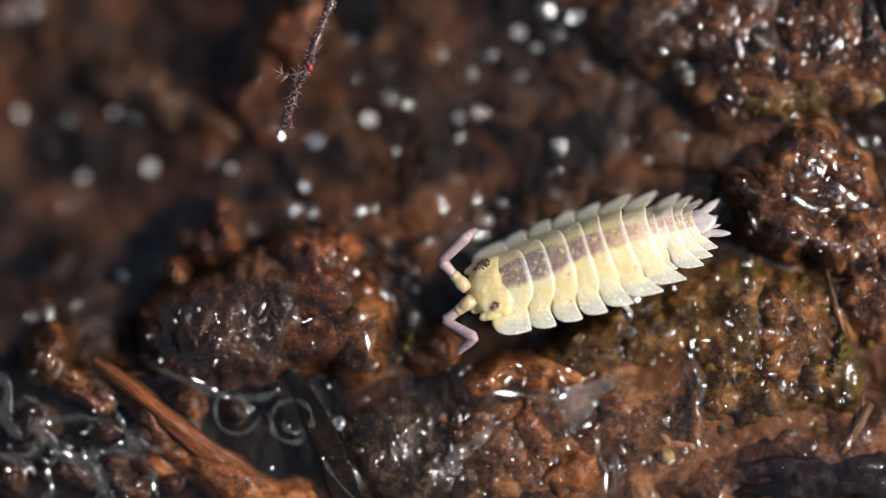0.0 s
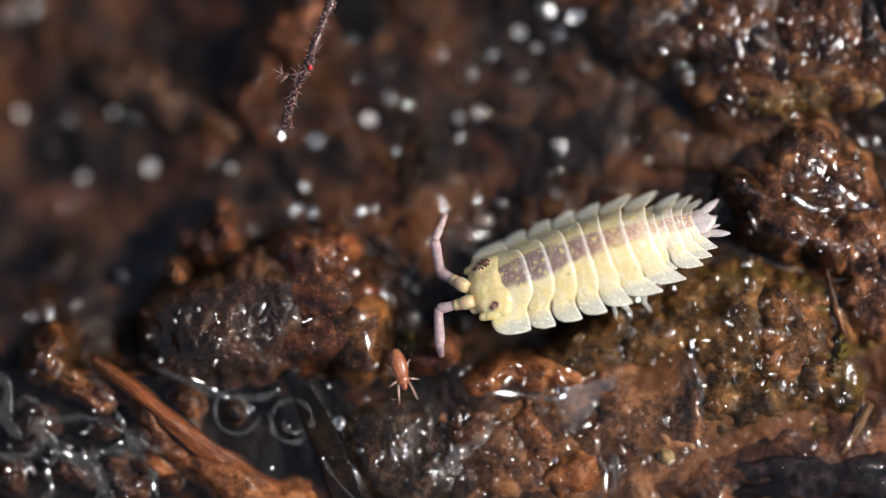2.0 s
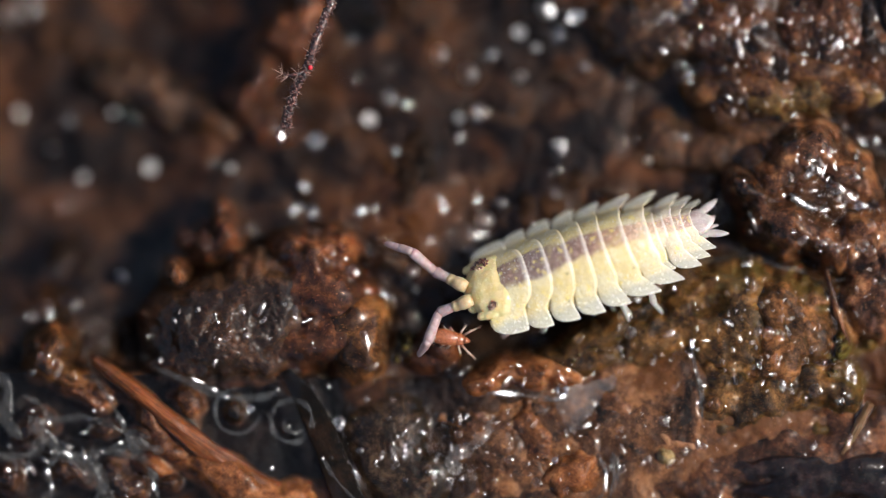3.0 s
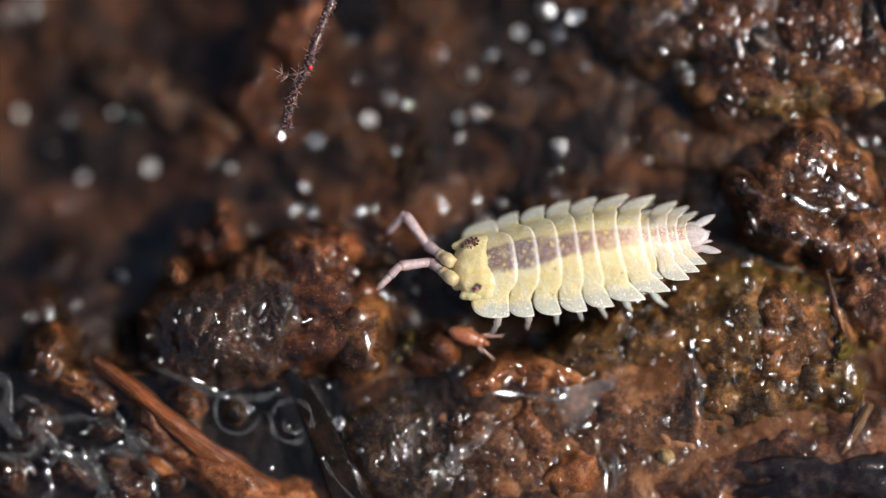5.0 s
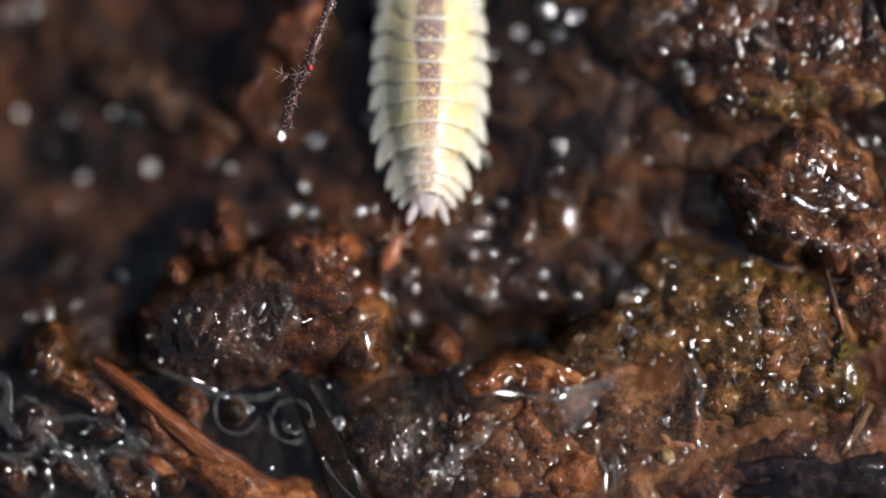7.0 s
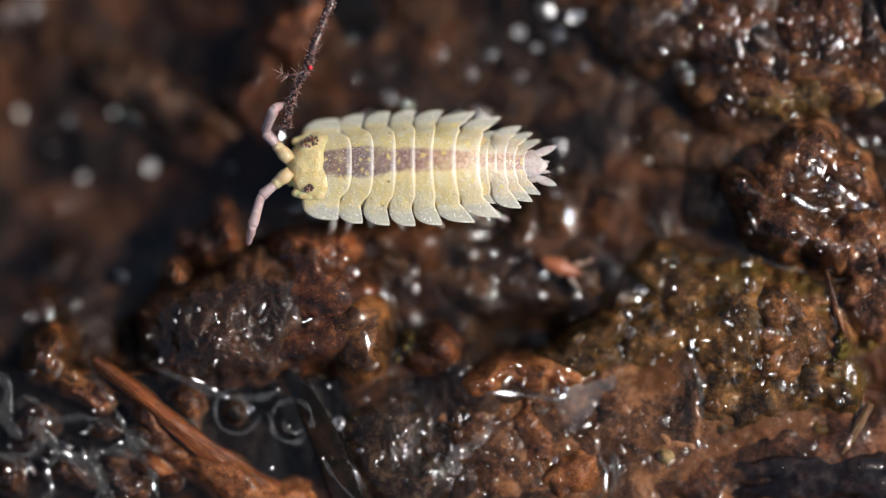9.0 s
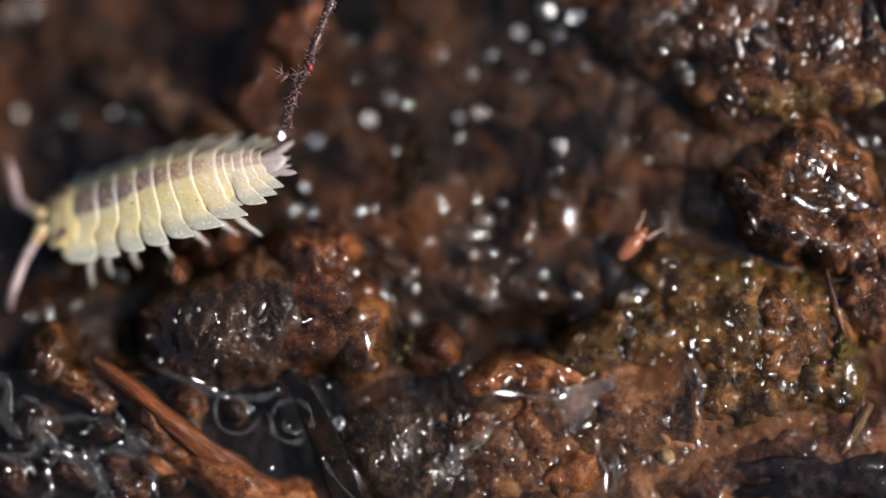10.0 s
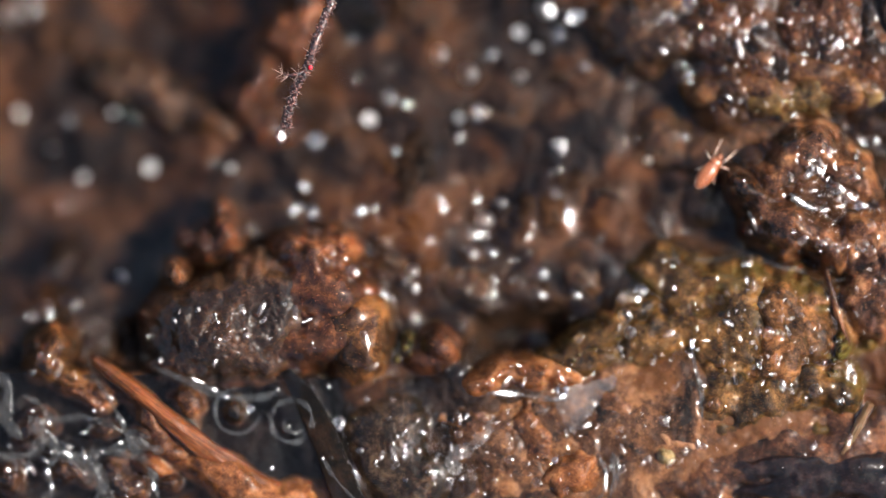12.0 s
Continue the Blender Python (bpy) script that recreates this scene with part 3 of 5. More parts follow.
splinter("wood_splinter", "orange fibrous wood splinter lying in water", [(166, 636, -0.44), (184, 648, -0.34), (236, 688, -0.22), (298, 742, -0.20), (362, 794, -0.29), (430, 842, -0.42), (520, 890, -0.54)], [0.06, 0.10, 0.13, 0.15, 0.18, 0.20, 0.18], 0.09, fibre_orange, 1)
mound("wood_sliver", "dark rust wet wood sliver beside an orange splinter", [(262, 742, 84, 24, -48, -0.26, -0.8), (300, 800, 50, 26, -30, -0.28, -0.8)], fibre_rot, 302, 0.08, 0.08, 20, 12, "wood splinter")
mound("wood_sliver", "broad rust orange wood end under water", [(400, 846, 110, 32, -24, -0.22, -0.8), (500, 884, 100, 34, -20, -0.26, -0.8)], orange_rot, 304, 0.08, 0.06, 26, 14, "wood splinter")
mound("wood_sliver", "small rust brown wet chip in water", [(278, 824, 36, 15, -6, -0.24, -0.7)], orange_rot, 306, 0.05, 0.05, 18, 10, "wood splinter")
splinter("black_strip", "black strip with a straight edge beside the crack", [(505, 655, -0.42), (540, 705, -0.30), (572, 770, -0.22), (600, 840, -0.18), (628, 920, -0.18)], [0.10, 0.20, 0.24, 0.27, 0.30], 0.02, black_bed_shade, 9, 0.0)
splinter("straw", "short tan straw fibre sunk in wet rot", [(1540, 715, -0.24), (1516, 760, -0.21), (1490, 805, -0.30)], [0.06, 0.075, 0.05], 0.05, fibre_straw, 3)
splinter("straw", "thin rust brown fibre on wet rot", [(1462, 478, -0.34), (1472, 520, -0.29), (1484, 560, -0.26), (1500, 612, -0.30)], [0.03, 0.05, 0.06, 0.04], 0.05, fibre_rot, 4)


def softened(h, reach):
    """A height field evened out over about reach steps, as surface tension would."""
    k = np.exp(-0.5 * (np.arange(-3 * reach, 3 * reach + 1) / reach) ** 2)
    k /= k.sum()
    pad = 3 * reach
    h = np.pad(h, pad, mode="edge")
    h = np.apply_along_axis(lambda r: np.convolve(r, k, "valid"), 1, h)
    return np.apply_along_axis(lambda r: np.convolve(r, k, "valid"), 0, h)


def water_film():
    """The skin of water on everything: thin on knobs, level in the hollows, drawn up where something stands in it."""
    tops = TOPS[0]
    high = tops.copy()
    for k in range(2):
        p = np.pad(high, 1, mode="edge")
        high = np.max([p[j:j + high.shape[0], i:i + high.shape[1]] for j in range(3) for i in range(3)], 0)
    thin, thick, deep = np.maximum(softened(high, 2), tops), softened(high, 7), softened(tops, 34) + 0.12
    hollow = step(-0.85, -1.25, deep) * step(690, 620, FV)
    thick = thick + (deep - thick) * hollow
    depth = noise2(FU / 90.0, FV / 90.0, 71)
    soak = np.maximum(step(0.25, 0.70, depth), hollow)
    w = (thin + 0.015) * (1 - soak) + (np.logaddexp(thick / 0.03, (thin - 0.01 - 2.0 * hollow) / 0.03) * 0.03) * soak
    shallow = step(-1.3, -0.8, tops)
    w = w + 0.035 * shallow * (noise2(FU / 40.0, FV / 40.0, 73) - 0.5) + 0.022 * shallow * (noise2(FU / 17.0, FV / 17.0, 74) - 0.5) * step(0.35, 0.7, noise2(FU / 60.0, FV / 60.0, 76))
    lively = np.clip(hill(FU, FV, 1400, 60, 200, 90) + hill(FU, FV, 1450, 330, 110, 110) + hill(FU, FV, 1370, 600, 160, 130) + hill(FU, FV, 860, 780, 130, 110) + hill(FU, FV, 120, 780, 170, 120) + hill(FU, FV, 430, 560, 110, 60) + 0.3, 0, 1) * step(-1.35, -0.9, tops)
    w = w + lively * (0.05 * (noise2(FU / 19.0, FV / 19.0, 77) - 0.5) * step(0.40, 0.75, noise2(FU / 50.0, FV / 50.0, 78)) + 0.030 * (noise2(FU / 9.0, FV / 9.0, 79) - 0.5) * step(0.45, 0.8, noise2(FU / 33.0, FV / 33.0, 80)))
    level = -0.36 + 0.04 * step(640, 560, FU) - 0.05 * noise2(FU / 200.0, FV / 200.0, 75)
    level = level - 3.0 * step(660, 625, FV - 0.02 * FU)
    k = 0.045
    w = np.logaddexp(w / k, level / k) * k
    TOPS.append(w)
    bare = DRAINED & (w - tops < 0.14)
    bare = bare[:-1, :-1] & bare[1:, :-1] & bare[:-1, 1:] & bare[1:, 1:]
    ob = sheet("water", FU[0], FV[:, 0], w, water_mat, ~bare)
    ob.visible_shadow = False
    tagged(ob, "clear film of water over bark crumbs", "water", kind="structure")


water_film()


def skin_at(u, v):
    """Height of the water film, mm."""
    j, i = int(np.clip((v + 30) / 2.5, 0, FU.shape[0] - 1)), int(np.clip((u + 30) / 2.5, 0, FU.shape[1] - 1))
    return float(TOPS[1][j, i])


# ---- hairy twig ----
def build_twig():
    base = Vector(spot(640, -160, -1.2))
    twig = tagged(new("hairy_twig"), "thin dark hairy rootlet hanging over the hollow", "rootlet")
    twig.location = base
    n = Nodes("dark_root_skin")
    g = n.noise(0.06, 4)
    n.set(Base_Color=n.ramp(g, [(0.38, (0.005, 0.003, 0.003)), (0.54, (0.05, 0.012, 0.007)), (0.70, (0.26, 0.10, 0.07))]), Roughness=0.35, Coat_Weight=1.0, Coat_Roughness=0.07, Normal=n.bump(g, 0.03))
    dark = n.mat
    course = [(640, -160, -1.2), (615, -60, -0.3), (588, 0, 0.0), (570, 45, 0.05), (552, 95, 0.05), (538, 130, 0.05), (520, 165, 0.0), (510, 200, 0.0), (506, 228, -0.05)]
    pts = []
    for a, b in zip(course, course[1:]):
        for k in range(4):
            t = k / 4
            pts.append((spot(*a).lerp(spot(*b), t) - base) / MM + Vector(noise.noise_vector(Vector((len(pts) * 0.7, 1, 2)))) * 0.025)
    pts.append((spot(*course[-1]) - base) / MM)
    part("stem", tube(bmesh.new(), pts, [0.088 - 0.042 * i / len(pts) + 0.03 * noise.noise(Vector((i * 0.9, 0, 5))) for i in range(len(pts))], 10), dark, twig)
    rng = random.Random(8)
    bm = bmesh.new()
    for i in range(330):
        k = rng.randrange(2, len(pts) - 1)
        p = pts[k].lerp(pts[k + 1], rng.random())
        d = Vector((rng.uniform(-1, 1), rng.uniform(-1, 1), rng.uniform(-0.3, 1))).normalized()
        r = rng.uniform(0.018, 0.048)
        blob(bm, p + d * 0.07 + Vector((0, rng.uniform(-0.06, 0.06), 0)), (r, r, r), i, 0.2, 1.5, 1)
    part("rough_bark", bm, dark, twig, "rough dark wet warts")
    fork = [(spot(u, v, z) - base) / MM for u, v, z in ((546, 122, 0.05), (528, 132, 0.1), (512, 134, 0.12), (500, 131, 0.1))]
    part("side_shoot", tube(bmesh.new(), fork, [0.05, 0.04, 0.03, 0.012], 6), dark, twig)
    bm = bmesh.new()
    rng = random.Random(4)
    for i in range(110):
        p = pts[rng.randrange(6, len(pts))]
        d = Vector((rng.uniform(-1, 1), rng.uniform(-0.7, 0.7), rng.uniform(-0.2, 0.8))).normalized()
        tube(bm, [p, p + d * rng.uniform(0.10, 0.20)], [0.009, 0.003], 4)
    for i in range(16):
        p = fork[rng.randrange(1, 4)]
        d = Vector((-0.5 + rng.uniform(-0.7, 0.6), rng.uniform(-1, 1), rng.uniform(0, 0.6))).normalized()
        tube(bm, [p, p + d * rng.uniform(0.12, 0.24)], [0.010, 0.003], 4)
    n = Nodes("hair")
    n.set(Base_Color=n.ramp(n.noise(0.3), [(0.3, (0.08, 0.04, 0.03)), (0.7, (0.35, 0.25, 0.22))]), Roughness=0.4)
    part("hair_coat", bm, n.mat, twig, "short stiff pale hairs")
    n = Nodes("red_bead")
    n.set(Base_Color=n.ramp(n.noise(0.05), [(0.3, (0.5, 0.01, 0.02)), (0.7, (0.8, 0.03, 0.05))]), Roughness=0.2, Coat_Weight=1.0)
    part("red_bead", blob(bmesh.new(), (spot(549, 120, 0.12) - base) / MM, (0.045, 0.045, 0.045), 1, 0.05, 1, 2), n.mat, twig, "tiny bright red bead")


build_twig()


# ---- woodlouse ----
def see_through(n, share):
    """Lets the given share of light pass straight through a thin skin."""
    glassy = n.t.nodes.new("ShaderNodeBsdfTransparent")
    mixer = n.t.nodes.new("ShaderNodeMixShader")
    n.put(mixer.inputs[0], share)
    n.put(mixer.inputs[1], n.p.outputs[0]), n.put(mixer.inputs[2], glassy.outputs[0])
    n.put(n.t.nodes["Material Output"].inputs[0], mixer.outputs[0])


def shell_material(name):
    """Cream chitin, clear in the side lobes, with a purple-brown band along the back and pale hind margins."""
    n = Nodes(name)
    uv = n.t.nodes.new("ShaderNodeUVMap")
    uv.uv_map = "shell"
    sep = n.add("SeparateXYZ", Vector=uv.outputs[0])
    along, across = sep.outputs[0], sep.outputs[1]
    side = n.math("ABSOLUTE", n.math("SUBTRACT", n.math("MULTIPLY", across, 2.0), 1.0))
    edge = n.math("ADD", side, n.math("MULTIPLY", n.math("SUBTRACT", n.noise(0.20, 4, 0.65), 0.5), 0.20))
    body = n.add("SeparateXYZ", Vector=n.coords()).outputs[0]
    # flesh that shows through: yellow fat in clouds between clearer skin
    cream = n.ramp(n.noise(0.30, 5, 0.6), [(0.32, (0.66, 0.52, 0.27)), (0.50, (0.71, 0.55, 0.25)), (0.66, (0.75, 0.64, 0.40))])
    clear = n.span(n.noise(0.55, 3, 0.6), 0.46, 0.62, 0.0, 0.55)
    cream = n.mix(clear, cream, (0.70, 0.63, 0.44))
    cream = n.mix(n.span(body, -0.35 * MM, -1.3 * MM, 0.0, 0.62), cream, (0.72, 0.59, 0.49))
    hue = n.ramp(n.span(body, -1.75 * MM, 1.85 * MM), [(0.0, (0.42, 0.26, 0.22)), (0.28, (0.62, 0.42, 0.29)), (0.42, (0.42, 0.24, 0.16)), (0.62, (0.31, 0.19, 0.15)), (0.80, (0.24, 0.165, 0.15)), (1.0, (0.30, 0.19, 0.14))])
    mottle = n.ramp(n.noise(0.075, 4, 0.65), [(0.30, (0.62, 0.58, 0.58)), (0.52, (1.0, 1.0, 1.0)), (0.72, (1.7, 1.75, 1.75))])
    band = n.mix(1.0, hue, mottle, "MULTIPLY")
    wide = n.ramp(n.span(body, -1.75 * MM, 1.85 * MM), [(0.0, (0.26,) * 3), (0.30, (0.17,) * 3), (0.45, (0.19,) * 3), (0.68, (0.21,) * 3), (0.78, (0.28,) * 3), (1.0, (0.25,) * 3)])
    inside = n.span(n.math("SUBTRACT", edge, wide), -0.03, 0.035, 1.0, 0.0)
    whole = n.span(n.noise(0.30, 3, 0.6), 0.34, 0.50, 0.45, 1.0)
    col = n.mix(n.math("MULTIPLY", inside, whole), cream, band)
    # yellow grains and white pores
    col = n.mix(n.math("MULTIPLY", n.span(n.noise(0.13, 2), 0.61, 0.66), 0.75), col, (0.80, 0.62, 0.20))
    lobe = n.span(edge, 0.70, 0.84, 0.0, 0.85)
    col = n.mix(lobe, col, (0.74, 0.71, 0.58))
    pores = n.span(n.noise(0.042, 1), 0.63, 0.70)
    col = n.mix(n.math("MULTIPLY", pores, 0.65), col, (0.86, 0.84, 0.74))
    hem = n.span(along, 0.82, 0.92)
    col = n.mix(n.math("MULTIPLY", hem, n.span(side, 0.25, 0.60, 0.50, 0.10)), col, (0.78, 0.73, 0.66))
    specks = n.span(n.noise(0.10, 1), 0.775, 0.79)
    col = n.mix(specks, col, (0.05, 0.03, 0.02))
    n.set(Base_Color=col, Roughness=0.42, Coat_Weight=0.45, Coat_Roughness=0.16, Specular_IOR_Level=0.45, Subsurface_Weight=0.25, Subsurface_Scale=0.05 * MM)
    n.p.inputs["Subsurface Radius"].default_value = (1.0, 0.78, 0.36)
    n.set(Normal=n.bump(n.noise(0.045, 2), 0.010, n.bump(n.noise(0.16, 3), 0.022)))
    rim = n.math("MULTIPLY", n.span(side, 0.965, 0.985, 1.0, 0.25), n.span(along, 0.02, 0.06, 0.35, 1.0))
    see_through(n, n.math("MULTIPLY", n.math("MULTIPLY", n.span(edge, 0.71, 0.82), n.math("SUBTRACT", 1.0, n.math("MULTIPLY", pores, 0.8))), n.math("MULTIPLY", rim, 0.44)))
    return n.mat


def chitin(name, a, b, clear=0.0):
    n = Nodes(name)
    n.set(Base_Color=n.mix(n.math("MULTIPLY", n.span(n.noise(0.045, 2), 0.60, 0.68), 0.6), n.ramp(n.noise(0.12, 4), [(0.3, a), (0.7, b)]), tuple(min(1.0, c * 1.3) for c in b)), Roughness=0.40, Subsurface_Weight=0.3, Subsurface_Scale=0.1 * MM, Coat_Weight=0.4, Coat_Roughness=0.16, Normal=n.bump(n.noise(0.05, 3), 0.012))
    if clear:
        see_through(n, clear)
    return n.mat


shell = shell_material("cream_shell")
pale = chitin("pale_leg", (0.52, 0.48, 0.42), (0.70, 0.67, 0.60), 0.45)
pinkish = chitin("pinkish_antenna", (0.33, 0.22, 0.215), (0.52, 0.39, 0.375), 0.12)
cream_joint = chitin("cream_antenna_base", (0.50, 0.36, 0.17), (0.66, 0.52, 0.30), 0.1)
tail_pink = chitin("pink_white_tail", (0.54, 0.42, 0.40), (0.76, 0.68, 0.64), 0.3)
head_skin = chitin("cream_head", (0.62, 0.46, 0.17), (0.72, 0.60, 0.33))
belly_skin = chitin("belly", (0.55, 0.43, 0.20), (0.68, 0.56, 0.30))
eye_dark = chitin("dark_eye", (0.02, 0.010, 0.008), (0.16, 0.045, 0.03))
eye_glint = chitin("eye_grain", (0.30, 0.13, 0.08), (0.62, 0.42, 0.30))


def ridge_at(x):
    """Height of the back's ridge along the body, mm."""
    return float(np.interp(-x, [-2.0, -1.5, -1.1, -0.75, -0.4, 0.0, 0.4, 0.8, 1.2, 1.6], [0.56, 0.65, 0.71, 0.75, 0.77, 0.77, 0.74, 0.65, 0.54, 0.42]))


def arch():
    """Half profile of a back plate, 1 on the ridge to 0 at the rim: a dome that flares into the side lobe."""
    q = np.linspace(-1, 1, 41)
    a = np.abs(q)
    z = np.where(a < 0.70, 1 - 0.60 * (a / 0.70) ** 2.2, 0.40 - 0.28 * (a - 0.70) / 0.30)
    for k in range(3):
        z[1:-1] = (z[:-2] + 2 * z[1:-1] + z[2:]) / 4
    return z


ARCH = arch()


def tergite(x0, x1, hw, front, back, tip, cut=0.66, lift=0.020):
    """One arched back plate, head towards +x: x0 to x1 on the ridge; each side lobe grows from front..back and ends in a hind corner at tip."""
    bm = bmesh.new()
    uv = bm.loops.layers.uv.new("shell")
    nu, nv, thick = 13, 73, 0.012
    grids, where = [], {}
    for layer in (0, 1):
        grid = []
        for j in range(nv):
            q = j / (nv - 1) * 2 - 1
            c = math.copysign(1 - (1 - abs(q)) ** 1.4, q)
            m = min(1.0, abs(c) / cut)
            bend = m ** 3.5
            s = max(0.0, (abs(c) - cut) / (1 - cut))
            curve = 1 - (1 - s ** 2.5) ** (1 / 2.6)
            xf = x0 + 0.05 + (front - x0 - 0.05) * bend
            xr = x1 - 0.07 * (1 - max(0.0, m - 0.8) * 5) + (back - x1) * bend
            if s > 0:
                xr = back + (tip - back) * s ** 0.85
                xf = front + (tip - front) * curve
                if s > 0.93:
                    xr += (s - 0.93) / 0.07 * 0.05 * (front - tip)
                    xf = max(xf, xr + 0.01)
            row = []
            for i in range(nu):
                t = i / (nu - 1)
                z = ridge_at(x0 + 0.05 + (x1 - x0 - 0.12) * t) * float(np.interp(c, np.linspace(-1, 1, 41), ARCH))
                z += lift * (t - 0.5) - 0.055 * (1 - t) ** 4 * (1 - s) - 0.008 + 0.03 * s * (1 - t)
                w = bm.verts.new(Vector((xf + (xr - xf) * t, c * hw, z - layer * thick * (1 - 0.4 * s))) * MM)
                where[w] = (t, (c + 1) / 2)
                row.append(w)
            grid.append(row)
        grids.append(grid)
    a, b = grids
    for j in range(nv - 1):
        for i in range(nu - 1):
            bm.faces.new((a[j][i], a[j][i + 1], a[j + 1][i + 1], a[j + 1][i]))
            bm.faces.new((b[j][i], b[j + 1][i], b[j + 1][i + 1], b[j][i + 1]))
    for j in range(nv - 1):
        for i in (0, nu - 1):
            bm.faces.new((a[j][i], a[j + 1][i], b[j + 1][i], b[j][i]))
    for i in range(nu - 1):
        for j in (0, nv - 1):
            bm.faces.new((a[j][i], b[j][i], b[j][i + 1], a[j][i + 1]))
    for f in bm.faces:
        for l in f.loops:
            l[uv].uv = where[l.vert]
    for e in bm.edges:
        if len(e.link_faces) == 2 and e.calc_face_angle(0.0) > 0.9:
            e.smooth = False
    return bm


def leaf(bm, root, tip, width, thick=0.05):
    """A pointed blade from root to tip, flat in the level plane."""
    root, tip = Vector(root), Vector(tip)
    axis = (tip - root).normalized()
    side = Vector((-axis.y, axis.x, 0)).normalized()
    rows = []
    for k in range(13):
        f = k / 12
        w = width * (math.sin(math.pi * (0.16 + 0.84 * f)) ** 0.75 + 0.02)
        p = root.lerp(tip, f)
        ring = []
        for q in range(12):
            a = 2 * math.pi * q / 12
            ring.append(bm.verts.new((p + side * math.cos(a) * w + Vector((0, 0, math.sin(a) * min(thick, w) * 0.5))) * MM))
        rows.append(ring)
    for a, b in zip(rows, rows[1:]):
        for q in range(12):
            bm.faces.new((a[q], a[(q + 1) % 12], b[(q + 1) % 12], b[q]))
    bm.faces.new(rows[0]), bm.faces.new(rows[-1][::-1])
    return bm


def jointed(bm, pieces, n=12):
    """A limb of barrel-shaped joints along local x: (start, end, radius at start, radius at end)."""
    pts, radii = [], []
    for a, b, ra, rb in pieces:
        for f, k in ((0.0, 0.62), (0.06, 0.90), (0.16, 1.02), (0.35, 1.0), (0.6, 1.02), (0.84, 1.08), (0.95, 0.95), (1.0, 0.66)):
            pts.append((a + (b - a) * f, 0, 0))
            radii.append((ra + (rb - ra) * f) * k * 1.14)
    return tube(bm, pts, radii, n)


HIPS = []
ANTENNA = (0.58, 0.68, 0.60)


def build_louse():
    louse = tagged(new("woodlouse"), "small cream yellow woodlouse with purple brown back band", "woodlouse")
    # ridge front, ridge rear, half width, lobe front, lobe rear, hind corner, where the lobe begins
    plates = [(1.95, 1.46, 0.93, 2.30, 1.62, 1.66, 0.64), (1.46, 1.07, 1.00, 1.68, 1.26, 1.22, 0.70), (1.07, 0.68, 1.04, 1.22, 0.80, 0.74, 0.71), (0.68, 0.34, 1.06, 0.76, 0.36, 0.28, 0.72),
              (0.34, 0.02, 1.05, 0.33, -0.06, -0.20, 0.72), (0.02, -0.38, 1.01, -0.07, -0.50, -0.78, 0.70), (-0.38, -0.80, 0.92, -0.52, -0.92, -1.24, 0.66)]
    for x0, x1, hw, front, back, tip, cut in plates:
        part("back_plate", tergite(x0, x1, hw, front, back, tip, cut), shell, louse)
    for x0, x1, hw, front, back, tip, cut in ((-0.76, -0.94, 0.66, -0.80, -1.02, -1.14, 0.8), (-0.92, -1.10, 0.64, -0.96, -1.18, -1.32, 0.8), (-1.08, -1.26, 0.75, -1.06, -1.36, -1.60, 0.60), (-1.24, -1.42, 0.63, -1.26, -1.54, -1.80, 0.56), (-1.40, -1.58, 0.50, -1.46, -1.70, -1.94, 0.54)):
        part("tail_plate", tergite(x0, x1, hw, front, back, tip, cut, 0.024), shell, louse)
    part("telson", leaf(bmesh.new(), (-1.52, 0, 0.21), (-2.06, 0, 0.16), 0.22, 0.12), tail_pink, louse, "pinkish white pointed tail end")
    for s in (-1, 1):
        part("uropod_base", leaf(bmesh.new(), (-1.55, s * 0.15, 0.13), (-1.95, s * 0.24, 0.13), 0.11, 0.08), tail_pink, louse)
        part("uropod", leaf(bmesh.new(), (-1.82, s * 0.20, 0.14), (-2.22, s * 0.36, 0.15), 0.075, 0.05), tail_pink, louse)
        part("inner_uropod", leaf(bmesh.new(), (-1.7, s * 0.07, 0.08), (-2.10, s * 0.09, 0.07), 0.05, 0.05), tail_pink, louse)
    # flesh that fills the plates from below
    bm, rows = bmesh.new(), []
    for k in range(29):
        x = 2.10 - 3.62 * k / 28
        half = float(np.interp(-x, [-2.1, -1.7, -1.0, -0.3, 0.3, 0.8, 1.2, 1.52], [0.50, 0.62, 0.74, 0.76, 0.72, 0.58, 0.44, 0.26]))
        ring = []
        for q in range(25):
            y = half * math.cos(math.pi * q / 24)
            rim = float(np.interp(-x, [-2.1, -1.5, -0.7, 0.3, 0.8, 1.2, 1.52], [0.90, 0.98, 1.05, 1.0, 0.85, 0.66, 0.48]))
            ring.append(bm.verts.new(Vector((x, y, max(0.03, ridge_at(x) * float(np.interp(y / rim, np.linspace(-1, 1, 41), ARCH)) - 0.062 - 0.10 * max(0.0, abs(y) / half - 0.85)))) * MM))
        for q in range(9):
            a = math.pi * (q + 1) / 10
            ring.append(bm.verts.new(Vector((x, -half * math.cos(a), 0.03 - 0.14 * math.sin(a))) * MM))
        rows.append(ring)
    for a, b in zip(rows, rows[1:]):
        for q in range(len(a)):
            bm.faces.new((a[q], a[(q + 1) % len(a)], b[(q + 1) % len(b)], b[q]))
    bm.faces.new(rows[0]), bm.faces.new(rows[-1][::-1])
    part("flesh", bm, belly_skin, louse, "yellow cream flesh")
    # head: a low shield with a raised hind edge, side lobes and a blunt brow
    bm = bmesh.new()
    blob(bm, (2.02, 0, 0.22), (0.52, 0.62, 0.33), 2, 0.02, 3.0, 5)
    blob(bm, (2.30, 0, 0.20), (0.24, 0.46, 0.20), 8, 0.04, 2.5, 4)
